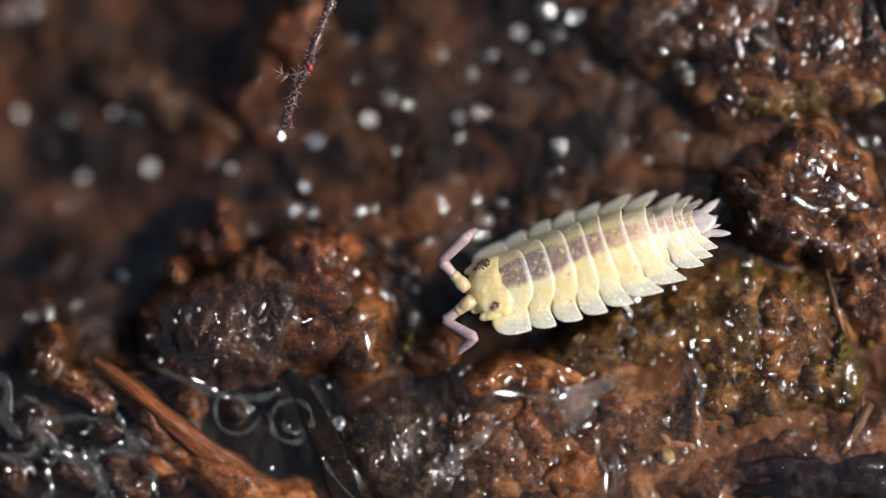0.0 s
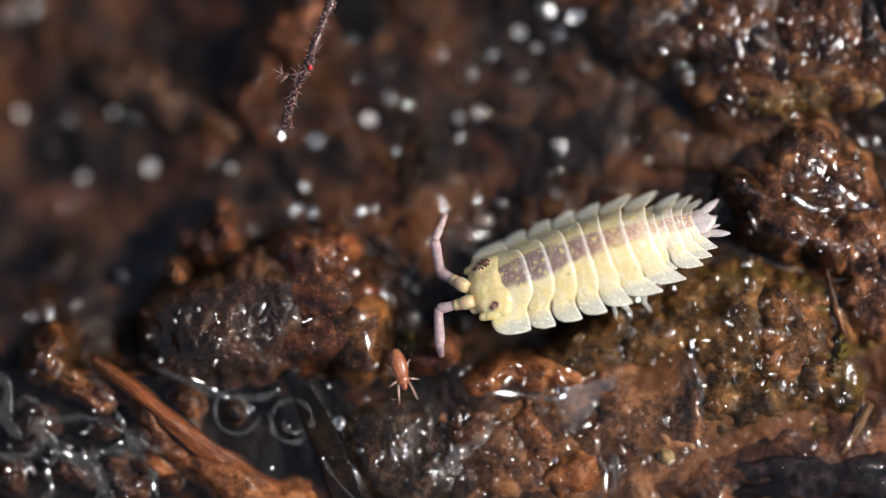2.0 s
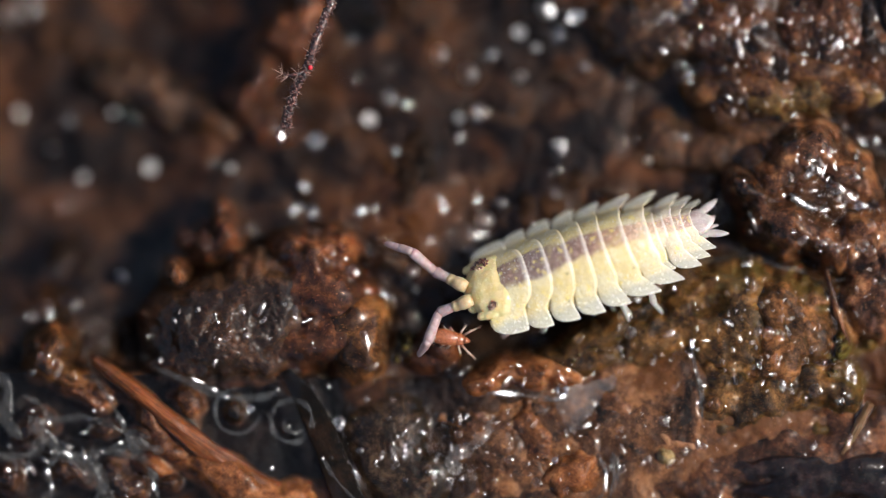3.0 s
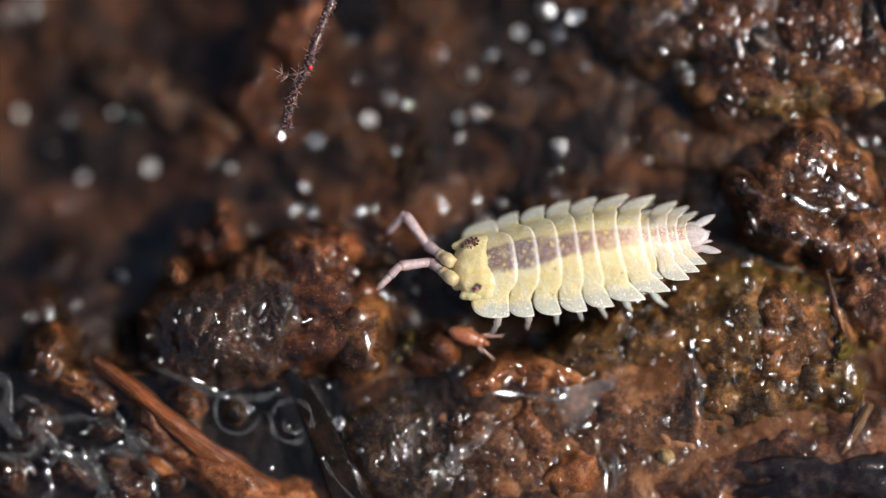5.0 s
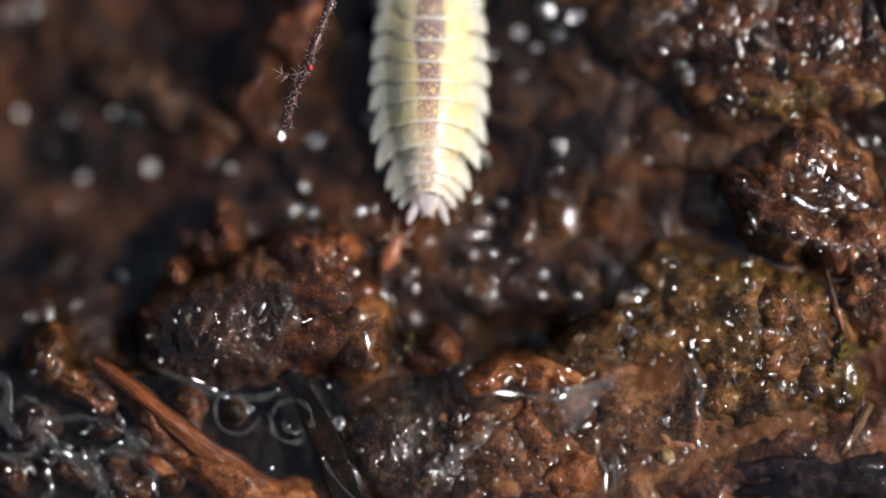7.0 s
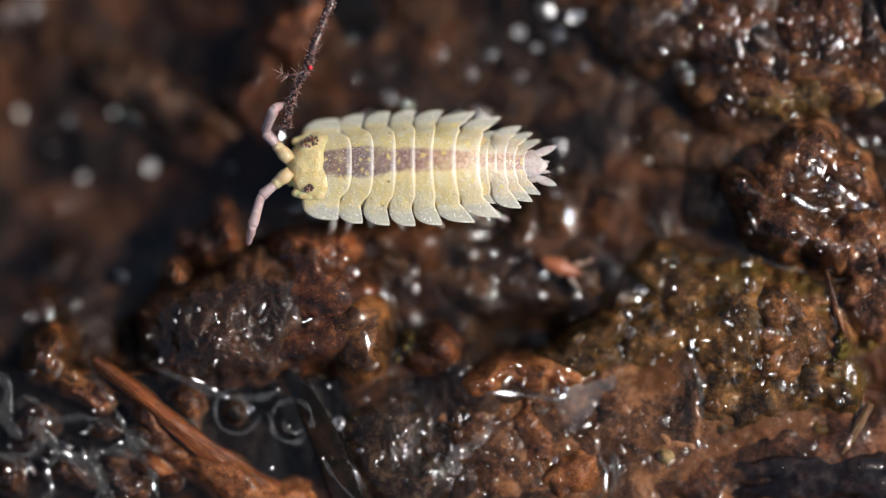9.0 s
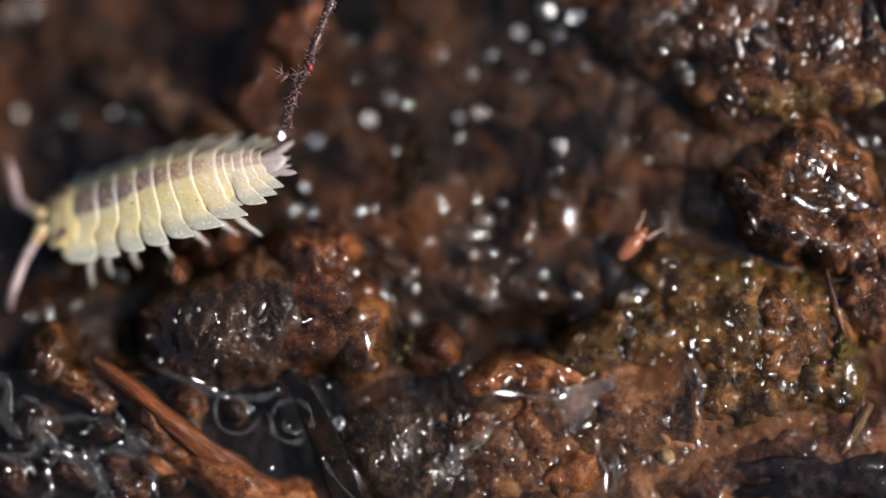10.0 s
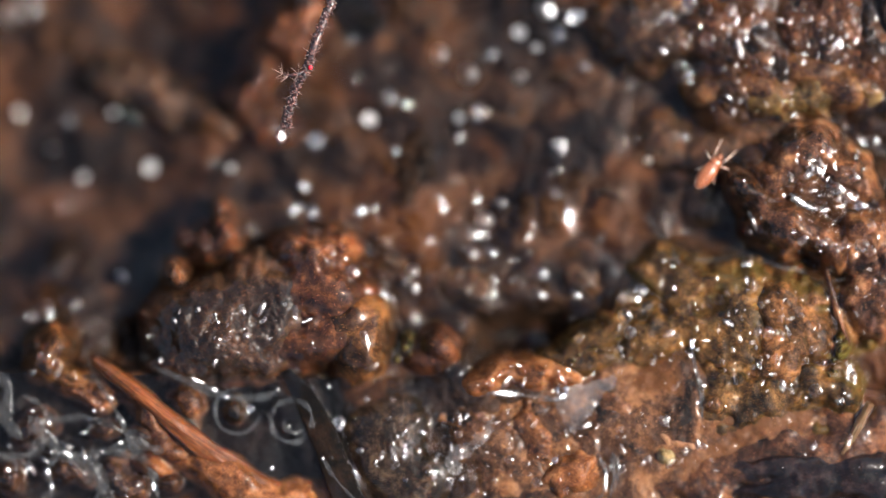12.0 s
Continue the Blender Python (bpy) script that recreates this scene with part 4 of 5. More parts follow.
    for s in (-1, 1):
        blob(bm, (2.36, s * 0.47, 0.24), (0.13, 0.085, 0.085), 3, 0.05, 1.5, 3)
        blob(bm, (2.20, s * 0.50, 0.27), (0.20, 0.10, 0.10), 13, 0.05, 1.5, 3)
        blob(bm, (2.50, s * 0.20, 0.15), (0.10, 0.12, 0.10), 5, 0.08, 1.5, 3)
    blob(bm, (2.49, 0, 0.17), (0.09, 0.20, 0.10), 4, 0.08, 1.5, 3)
    for w in bm.verts:
        p = w.co / MM
        w.co.z += 0.012 * MM * noise.noise(p * 9) + 0.03 * MM * noise.noise(p * 3.5)
    head = part("head", bm, head_skin, louse, "rounded cream head with side lobes")
    rng = random.Random(9)
    for s, count, rad in ((1, 20, 0.028), (-1, 46, 0.025)):
        for mat, share, name in ((eye_dark, 0.72, "eye"), (eye_glint, 0.28, "eye_facets")):
            bm = bmesh.new()
            for i in range(int(count * share)):
                a, r = rng.uniform(0, 6.28), math.sqrt(rng.random())
                sx, sy = (0.085, 0.06) if s > 0 else (0.17, 0.12)
                x, y = 2.17 + math.cos(a) * r * sx, s * 0.43 + math.sin(a) * r * sy
                q = max(0.0, 1 - ((x - 2.02) / 0.52) ** 2 - (y / 0.62) ** 2)
                blob(bm, (x, y, 0.235 + 0.33 * math.sqrt(q)), (rad, rad, rad * 0.8), i, 0.05, 1, 1)
            part(name, bm, mat, head, ("cluster of dark red brown eye facets" if s < 0 else "small black eye spot") if name == "eye" else "pale reddish eye grains")
    # legs
    for i in range(7):
        x = 1.70 - 0.40 * i
        lean = 0.30 - 0.13 * i
        for s in (-1, 1):
            pts = [(0, 0, 0), (lean * 0.30, s * 0.26, -0.05), (lean * 0.36, s * 0.29, -0.07), (lean * 0.66, s * 0.44, -0.24), (lean * 0.70, s * 0.455, -0.28), (lean * 0.88, s * 0.45, -0.50), (lean * 0.95, s * 0.46, -0.58), (lean, s * 0.46, -0.64)]
            leg = part("leg", tube(bmesh.new(), pts, [0.075, 0.075, 0.055, 0.068, 0.048, 0.042, 0.028, 0.010], 8), pale, louse)
            leg.location = Vector((x, s * 0.48, 0.04)) * MM
            HIPS.append((leg, i, s))
    # antennae, built along their local x axis
    feelers = []
    for s in (1, -1):
        la, lb, lc = ANTENNA
        base = part("antenna", jointed(bmesh.new(), [(la * 0.46, la, 0.072, 0.088)]), pinkish, louse, "jointed pinkish antenna")
        part("antenna_base", tube(bmesh.new(), [(-0.10, 0, 0), (0.0, 0, 0), (la * 0.10, 0, 0), (la * 0.24, 0, 0), (la * 0.28, 0, 0), (la * 0.36, 0, 0), (la * 0.46, 0, 0), (la * 0.50, 0, 0)], [0.10, 0.125, 0.128, 0.112, 0.096, 0.104, 0.098, 0.07], 12), cream_joint, base, "short cream antenna joints")
        middle = part("antenna_joint", jointed(bmesh.new(), [(-0.03, lb, 0.070, 0.082)]), pinkish, base)
        end = part("flagellum", jointed(bmesh.new(), [(-0.02, lc * 0.42, 0.062, 0.066), (lc * 0.40, lc * 0.90, 0.060, 0.040), (lc * 0.88, lc, 0.022, 0.008)]), pinkish, base)
        feelers.append((s, base, middle, end))
    return louse, feelers


louse, feelers = build_louse()


# ---- mite ----
def build_mite():
    mite = tagged(new("mite"), "tiny orange mite with pale thin legs", "mite")
    n = Nodes("orange_mite_skin")
    g = n.noise(0.05, 4)
    n.set(Base_Color=n.ramp(g, [(0.3, (0.20, 0.055, 0.02)), (0.7, (0.40, 0.135, 0.055))]), Roughness=0.35, Subsurface_Weight=0.2, Subsurface_Scale=0.05 * MM, Coat_Weight=0.4, Coat_Roughness=0.2, Normal=n.bump(g, 0.006))
    orange = n.mat
    thin = chitin("mite_leg", (0.32, 0.19, 0.13), (0.55, 0.40, 0.32))
    bm = bmesh.new()
    blob(bm, (-0.08, 0, 0), (0.30, 0.150, 0.125), 1, 0.05, 1.4, 4)
    blob(bm, (0.17, 0, -0.01), (0.13, 0.115, 0.09), 3, 0.06, 1.6, 3)
    body = part("body", bm, orange, mite)
    part("snout", tube(bmesh.new(), [(0.25, 0, 0), (0.32, 0, -0.01), (0.37, 0, -0.03)], [0.065, 0.05, 0.02], 8), orange, mite)
    bm = bmesh.new()
    rng = random.Random(2)
    for i in range(12):
        d = Vector((rng.uniform(-1, 0.2), rng.uniform(-1, 1), rng.uniform(0, 1))).normalized()
        p = Vector((d.x * 0.30 - 0.08, d.y * 0.15, d.z * 0.125))
        tube(bm, [p, p + d * 0.04], [0.004, 0.0015], 4)
    part("bristles", bm, thin, body)
    legs = []
    for i, (x, reach, ahead) in enumerate(((0.24, 0.15, 0.27), (0.18, 0.16, 0.10), (0.06, 0.08, -0.08), (-0.02, 0.08, -0.12))):
        for s in (-1, 1):
            pts = [(0, 0, 0), (ahead * 0.5, s * reach * 0.45, 0.05), (ahead, s * reach * 0.8, -0.04), (ahead * 1.2, s * reach, -0.13)]
            leg = part("leg", tube(bmesh.new(), pts, [0.022, 0.018, 0.014, 0.009], 6), thin, mite)
            leg.location = Vector((x, s * 0.09, -0.02)) * MM
            legs.append((leg, i, s))
    return mite, legs


mite, mite_legs = build_mite()


# ---- beads of water, added where sun glints fall ----
def bead_mesh(ru, rv, height, seed):
    bm = bmesh.new()
    rings = []
    for k in range(9):
        a = k / 8 * math.pi / 2
        rr, zz = math.sin(a) if k else 0.0, math.cos(a)
        rings.append([bm.verts.new((rr * ru * math.cos(b) * MM, rr * rv * math.sin(b) * MM, zz * height * MM)) for b in (2 * math.pi * j / 24 for j in range(24))] if k else [bm.verts.new((0, 0, height * MM))])
    for j in range(24):
        bm.faces.new((rings[0][0], rings[1][j], rings[1][(j + 1) % 24]))
        for k in range(1, 8):
            bm.faces.new((rings[k][j], rings[k + 1][j], rings[k + 1][(j + 1) % 24], rings[k][(j + 1) % 24]))
    foot = bm.verts.new((0, 0, -0.25 * MM))
    for j in range(24):
        bm.faces.new((rings[8][(j + 1) % 24], rings[8][j], foot))
    return bm


bead_mat = clear_water("water_bead", (0.97, 0.97, 0.97), 0.10)
dull_beads = [clear_water("dull_water_bead", (0.97, 0.97, 0.97), rough) for rough in (0.09, 0.13, 0.18, 0.3)]
for m in [bead_mat] + dull_beads:
    m.node_tree.nodes["Principled BSDF"].inputs["IOR"].default_value = 1.6 if m == bead_mat else 1.5


def beads(rows):
    for u, v, size in rows:
        rng = random.Random(int(u * 7 + v * 13))
        r = size * (rng.uniform(0.26, 0.46) if size > 0.21 else 0.8)
        ob = part("water_bead", bead_mesh(r, r * rng.uniform(0.55, 1.15), r * 0.32, u), rng.choice(dull_beads) if size > 0.21 else bead_mat)
        ob.matrix_world = Matrix.Translation(spot(u - 40 * r, v - 5 * r, skin_at(u, v) - 0.08 * r)) @ pose(0, 0, 0, 0, 0, rng.uniform(0, 180))
        ob.visible_shadow = False
        tagged(ob, "tiny clear bead of water added for a sun glint", "water bead", "water beads")


beads([(30, 25, .8), (60, 20, .5), (38, 200, .28), (200, 150, .27), (205, 200, .24), (238, 210, .22), (125, 215, .23), (95, 265, .22), (272, 298, .30), (380, 290, .23), (412, 298, .28), (150, 315, .24), (90, 555, .9), (130, 545, .8), (60, 562, .5),
        (220, 490, .3), (497, 238, .5), (565, 250, .36), (345, 185, .3), (370, 195, .2)])
beads([(628, 70, .28), (785, 98, .36), (876, 96, .34), (835, 133, .36), (925, 137, .34), (695, 175, .48), (722, 185, .5), (660, 212, .34), (850, 200, .38), (815, 210, .28), (702, 268, .38), (762, 265, .3), (925, 58, .32), (972, 18, .6),
        (995, 62, .34), (952, 85, .24), (1040, 118, .22), (1025, 30, .2), (995, 265, .5), (992, 290, .3)])
beads([(545, 332, .26), (642, 375, .5), (672, 392, .3), (778, 350, .27), (890, 360, .3), (865, 392, .42), (838, 418, .44), (858, 420, .4), (838, 452, .44), (872, 448, .3), (935, 420, .38), (962, 485, .42), (962, 522, .46), (1022, 525, .32),
        (735, 480, .26), (722, 497, .24), (738, 512, .3), (676, 518, .36), (985, 345, .2), (955, 600, .2), (530, 370, .16), (560, 375, .16)])
beads([(1150, 285, .24), (1222, 135, .26), (1212, 75, .28), (1360, 122, .22), (1480, 130, .28), (1300, 20, .2), (1140, 42, .24), (1185, 35, .2), (1160, 15, .24), (1350, 45, .2), (1225, 5, .2), (1260, 70, .18)])

beads([(1455, 288, .2), (1440, 302, .16), (1470, 272, .18), (1482, 332, .2), (1500, 348, .18), (1415, 352, .14), (1525, 365, .14), (1548, 400, .16), (1530, 435, .16), (1545, 445, .14), (1425, 425, .14), (1455, 432, .12), (1515, 312, .14),
        (1365, 590, .16), (1385, 592, .14), (1345, 588, .12), (1500, 645, .24), (1510, 670, .18), (1390, 682, .14), (1448, 692, .18), (1378, 635, .12), (1490, 710, .12), (1385, 565, .1)])
beads([(652, 600, .2), (660, 650, .16), (627, 485, .2), (592, 450, .12), (380, 565, .12), (405, 600, .12), (1115, 530, .2), (1140, 518, .2), (1112, 560, .18), (1120, 590, .14), (1050, 715, .16), (1180, 745, .14), (1260, 715, .1), (1030, 600, .14),
        (605, 750, .16), (640, 798, .1), (815, 770, .1), (860, 740, .14), (800, 855, .18), (815, 800, .1), (905, 815, .12), (955, 855, .14), (1000, 690, .16), (100, 615, .14), (80, 635, .14)])


beads([(446, 724, .1), (432, 732, .08), (225, 866, .08), (205, 850, .07), (98, 640, .09), (60, 660, .09), (90, 618, .12), (75, 630, .1)])
beads([(745, 765, .07), (760, 825, .07), (720, 850, .08), (690, 740, .08), (775, 805, .06), (835, 835, .09), (845, 870, .1), (880, 850, .08), (985, 815, .08), (1005, 870, .09), (1080, 830, .1), (1105, 833, .08), (1150, 812, .1), (1205, 818, .09), (1250, 790, .08), (1215, 800, .08), (1100, 660, .1),
       (1320, 470, .08), (1280, 640, .07), (1300, 620, .08), (1335, 650, .08), (1420, 560, .08), (1440, 620, .1), (1350, 540, .09), (1290, 520, .08)])


def glint_patch(u, v, half_u, half_v, turn, label, height=None):
    """An added water facet tilted halfway between sun and lens to place a glint."""
    h = (to_sun + Vector((0, 0, 1))).normalized()
    z0 = skin_at(u, v) + 0.03 if height is None else height
    here = spot(u, v, z0)
    c, s = math.cos(radians(turn)), math.sin(radians(turn))
    bm = bmesh.new()
    rows = []
    for k in range(7):
        r = k / 6
        row = []
        for q in range(28):
            a = 2 * math.pi * q / 28
            x, y = r * math.cos(a) * half_u * 0.01, r * math.sin(a) * half_v * 0.01 * (1 - 0.4 * math.cos(a) ** 2)
            x, y = x * c - y * s, x * s + y * c
            row.append(bm.verts.new(Vector((x, y, -(h.x * x + h.y * y) / h.z - 0.0018 * min(half_u, half_v) * r ** 3 - 0.3 * (k == 6))) * MM) if k or q == 0 else row[0])
        rows.append(row)
    for q in range(28):
        w = (q + 1) % 28
        bm.faces.new((rows[0][0], rows[1][q], rows[1][w]))
        for k in range(1, 6):
            bm.faces.new((rows[k][q], rows[k + 1][q], rows[k + 1][w], rows[k][w]))
    ob = part("water_streak", bm, bead_mat)
    ob.location = here
    ob.visible_shadow = False
    tagged(ob, label, "water")


glint_patch(900, 697, 42, 8, -4, "bright curved skin of water under the ridge")
glint_patch(997, 702, 13, 8, 20, "bright small skin of water on rot")
glint_patch(1422, 360, 30, 7, -35, "bright curved skin of water on bark")
glint_patch(1452, 300, 12, 20, 10, "bright skin of water on a red lump")
for gu, gv, ga, gb, gt in ((1465, 318, 8, 5, 60), (1440, 284, 7, 5, 0), (1478, 296, 5, 12, 20), (1512, 352, 9, 5, -20), (1462, 372, 14, 4, 10), (1388, 345, 5, 4, 0), (1530, 300, 6, 4, 0), (1555, 420, 5, 8, 0), (1405, 412, 6, 3, 10), (1518, 270, 5, 5, 0)):
    glint_patch(gu, gv, ga, gb, gt, "small bright wet skin on a red lump")
glint_patch(1490, 338, 16, 9, 30, "bright skin of water on a red lump")
glint_patch(498, 241, 14, 18, 0, "bright drop hanging from the hairy twig", -0.40)
glint_patch(650, 605, 7, 24, 10, "bright wet skin on the amber tip")
glint_patch(1503, 660, 7, 26, -10, "bright wet skin on mossy rot")
glint_patch(1225, 610, 6, 12, 10, "bright wet skin beside a clump")
glint_patch(1073, 850, 5, 30, 0, "bright rim of water round a grain")
glint_patch(1130, 530, 10, 10, 0, "bright wet skin on bark edge")


def glints(label, rows):
    """Added glint facets of water: plan place, half length, half width, turn."""
    for u, v, a, b, turn in rows:
        glint_patch(u, v, a, b, turn, label)


HOLLOW = "bright wet skin in the hollow"
glints(HOLLOW, [(972, 18, 14, 20, 10), (785, 98, 6, 7, 0), (876, 97, 6, 6, 0), (835, 133, 5, 6, 0), (695, 178, 7, 6, -30), (724, 186, 8, 9, 20), (660, 213, 5, 7, 0), (862, 202, 6, 6, 0), (702, 268, 6, 6, 0), (565, 252, 5, 6, 0), (544, 334, 5, 5, 0), (642, 375, 7, 8, 0), (778, 352, 6, 6, 0), (890, 362, 6, 6, 0)])
glints(HOLLOW, [(995, 262, 7, 16, 5), (992, 300, 5, 5, 0), (848, 418, 11, 10, -40), (866, 392, 7, 6, 0), (838, 452, 6, 7, 0), (873, 450, 5, 6, 0), (936, 420, 6, 7, 0), (962, 488, 6, 10, 0), (962, 522, 7, 10, 0), (1024, 524, 7, 6, 0), (733, 482, 5, 6, 0), (737, 512, 6, 8, 0), (677, 520, 6, 6, 40), (955, 601, 4, 5, 0), (1150, 286, 6, 3, 15)])
glints(HOLLOW, [(272, 298, 6, 8, 10), (382, 288, 7, 3, -25), (412, 298, 6, 4, 0), (240, 210, 3, 7, 35), (40, 200, 4, 10, -40), (90, 537, 9, 7, 0), (92, 552, 10, 8, 0), (89, 568, 9, 7, 0), (129, 531, 9, 7, 0), (130, 546, 9, 8, 0), (50, 556, 5, 9, 0), (32, 24, 19, 8, -20), (62, 14, 4, 11, 10), (1222, 146, 6, 6, 20), (1224, 132, 5, 3, 0)])
MOSSY = "tiny bright skin of water on mossy rot"
glints(MOSSY, [(1175, 462, 5, 3, 30), (1190, 471, 4, 3, 0), (1270, 493, 3, 7, 0), (1194, 511, 3, 8, -15), (1231, 538, 2, 5, 0), (1137, 518, 5, 5, 0), (1114, 556, 5, 6, 20), (1116, 582, 4, 4, 0), (1234, 582, 3, 8, 0), (1251, 603, 11, 3, 3), (1229, 602, 5, 5, 0), (1207, 610, 4, 9, 10), (1222, 630, 6, 4, -40), (1230, 657, 3, 4, 0), (1237, 672, 3, 4, 0), (1247, 683, 6, 4, 0)])
glints(MOSSY, [(1328, 590, 3, 5, 0), (1347, 588, 3, 4, 0), (1362, 587, 5, 4, 0), (1378, 590, 4, 4, 0), (1401, 681, 3, 5, 0), (1383, 632, 4, 4, 0), (1301, 643, 3, 3, 0), (1427, 704, 3, 3, 0), (1454, 692, 4, 7, 10), (1509, 657, 6, 9, 10), (1513, 678, 4, 6, 0), (1495, 696, 3, 5, 0), (1488, 711, 3, 4, 0), (1465, 529, 3, 5, 0), (1285, 719, 4, 4, 0), (1182, 745, 4, 4, 0)])
BED = "tiny bright skin of water on the rot bed"
glints(BED, [(1006, 655, 6, 4, 0), (989, 657, 4, 3, 0), (918, 647, 8, 5, -20), (816, 661, 4, 3, 30), (862, 679, 3, 3, 0), (979, 692, 5, 3, 0), (998, 729, 4, 3, 0), (1054, 715, 6, 5, 0), (1042, 750, 4, 4, 0), (1028, 772, 4, 3, 0), (818, 799, 4, 5, -30), (807, 765, 4, 3, 0), (872, 737, 4, 3, 0), (907, 813, 5, 4, 0), (794, 848, 6, 5, 0), (936, 822, 3, 4, 0)])
glints(BED, [(952, 808, 3, 3, 0), (816, 828, 3, 3, 0), (770, 857, 4, 3, 30), (858, 874, 4, 4, 0), (1097, 827, 4, 4, 0), (1079, 825, 3, 4, 0), (846, 682, 3, 2, 0), (885, 664, 8, 2, 25), (606, 752, 6, 5, 0), (640, 798, 3, 3, 0), (668, 826, 3, 3, 0), (750, 768, 4, 3, 0), (582, 685, 2, 6, 0), (553, 686, 3, 3, 0)])
glints("tiny bright skin of water on the bark lump", [(382, 556, 6, 4, 0), (387, 570, 3, 5, -30), (408, 587, 4, 2, 20), (432, 582, 4, 2, 15), (389, 600, 3, 4, -20), (387, 611, 4, 3, 0), (365, 587, 4, 2, 0), (522, 562, 7, 3, -20), (651, 607, 7, 7, 0), (667, 645, 5, 5, 0), (628, 484, 8, 8, 0), (590, 451, 4, 4, 0), (612, 459, 6, 3, -20), (683, 525, 6, 6, 0)])
glints("tiny bright skin of water on red bark", [(1413, 274, 6, 4, 0), (1456, 268, 5, 6, 20), (1478, 268, 4, 6, -30), (1460, 300, 4, 14, -25), (1492, 336, 9, 4, 35), (1432, 312, 4, 5, 0), (1450, 346, 4, 4, 0), (1335, 393, 3, 11, 20), (1328, 410, 4, 3, 0), (1318, 320, 5, 4, 0), (1552, 250, 5, 9, 0), (1520, 315, 5, 6, 0), (1533, 365, 4, 6, 0), (1462, 432, 3, 5, 0), (1448, 422, 3, 4, 0), (1430, 420, 4, 4, 0)])


def droplets():
    """Countless tiny added facets, tilted to catch the sun as glints on rot."""
    rng = random.Random(21)
    bm = bmesh.new()
    far_fields = [(1410, 60, 150, 62, 115), (1240, 60, 90, 60, 16), (1330, 185, 150, 30, 14), (1460, 320, 85, 85, 44), (1540, 470, 40, 90, 14), (1360, 590, 130, 110, 72), (1150, 620, 80, 70, 14), (860, 790, 80, 80, 42), (1130, 780, 160, 70, 38), (970, 500, 80, 80, 10), (860, 400, 60, 60, 6), (985, 275, 22, 34, 6), (640, 380, 60, 40, 5), (1130, 255, 60, 40, 12), (820, 150, 180, 100, 8), (1040, 60, 80, 50, 10), (690, 500, 50, 40, 5), (1040, 350, 60, 60, 6)]
    near_fields = [(100, 790, 120, 80, -26), (440, 580, 120, 60, 22), (910, 660, 80, 18, 14), (700, 800, 80, 80, 20), (90, 640, 36, 40, 8), (1420, 800, 110, 50, 8)]
    for cu, cv, ru, rv, count in far_fields + near_fields:
        for k in range(abs(count)):
            u, v = rng.gauss(cu, ru * 0.62), rng.gauss(cv, rv * 0.62)
            size = 1.8 + 6.0 * rng.random() ** 2.6
            long, turn = (rng.uniform(1.0, 3.0), rng.gauss(1.4, 0.7)) if count > 0 else (rng.uniform(1.4, 3.6), rng.gauss(-0.5, 0.5))
            h = (to_sun + Vector((rng.gauss(0, 0.2), rng.gauss(0, 0.2), 1))).normalized()
            here = spot(u, v, skin_at(u, v) + 0.012)
            c, s = math.cos(turn), math.sin(turn)
            top = bm.verts.new(here)
            rings = []
            for r in (0.6, 1.0):
                ring = []
                for q in range(10):
                    a = 2 * math.pi * q / 10
                    x, y = r * math.cos(a) * size * long * 0.01, r * math.sin(a) * size * 0.01
                    x, y = x * c - y * s, x * s + y * c
                    ring.append(bm.verts.new(here + Vector((x, y, -(h.x * x + h.y * y) / h.z - 0.002 * size * r ** 3)) * MM))
                rings.append(ring)
            rings.append([bm.verts.new(w.co + Vector((0, 0, -0.12 * MM))) for w in rings[1]])
            for q in range(10):
                w = (q + 1) % 10
                bm.faces.new((top, rings[0][q], rings[0][w]))
                for i in (0, 1):
                    bm.faces.new((rings[i][q], rings[i + 1][q], rings[i + 1][w], rings[i][w]))
    ob = part("glint_facets", bm, bead_mat)
    ob.visible_shadow = False
    tagged(ob, "countless tiny clear facets added as sun glints on wet rot", "water droplets", kind="stuff")


droplets()
glints("small bright glint facet on dark water", [(120, 804, 16, 4, -38), (197, 704, 8, 4, -40), (350, 674, 22, 4, -25), (380, 690, 10, 5, -35), (214, 783, 9, 4, 15), (58, 728, 6, 5, 0), (272, 860, 3, 14, 0), (402, 703, 8, 3, 0), (572, 812, 4, 6, 0), (493, 690, 4, 5, 0), (218, 746, 3, 6, 0), (166, 727, 5, 3, 20)])
glints("small bright glint facet on dark water", [(85, 836, 6, 10, 20), (14, 832, 9, 8, 0), (48, 830, 4, 6, 0), (92, 860, 6, 4, 0), (482, 828, 4, 8, 0), (150, 766, 14, 3, 15), (180, 800, 5, 3, 0), (512, 755, 4, 3, 0), (524, 768, 3, 3, 0), (538, 570, 8, 2, 0), (548, 566, 10, 3, 20)])


# ---- grey threads and rims of water, sky reflections put into the colour ----
def grey_sheen_material(name, tone, clear, rough, patch=0.2):
    n = Nodes(name)
    g = n.noise(patch, 3)
    n.set(Base_Color=n.ramp(g, [(0.3, tuple(c * 0.6 for c in tone)), (0.7, tone)]), Roughness=rough, Coat_Weight=1.0, Coat_Roughness=0.03, Coat_IOR=1.5, Specular_IOR_Level=0.5)
    glassy = n.t.nodes.new("ShaderNodeBsdfTransparent")
    mixer = n.t.nodes.new("ShaderNodeMixShader")
    n.put(mixer.inputs[0], n.span(g, 0.28, 0.72, 0.5 + 0.5 * clear, clear))
    n.put(mixer.inputs[1], n.p.outputs[0]), n.put(mixer.inputs[2], glassy.outputs[0])
    n.put(n.t.nodes["Material Output"].inputs[0], mixer.outputs[0])
    return n.mat


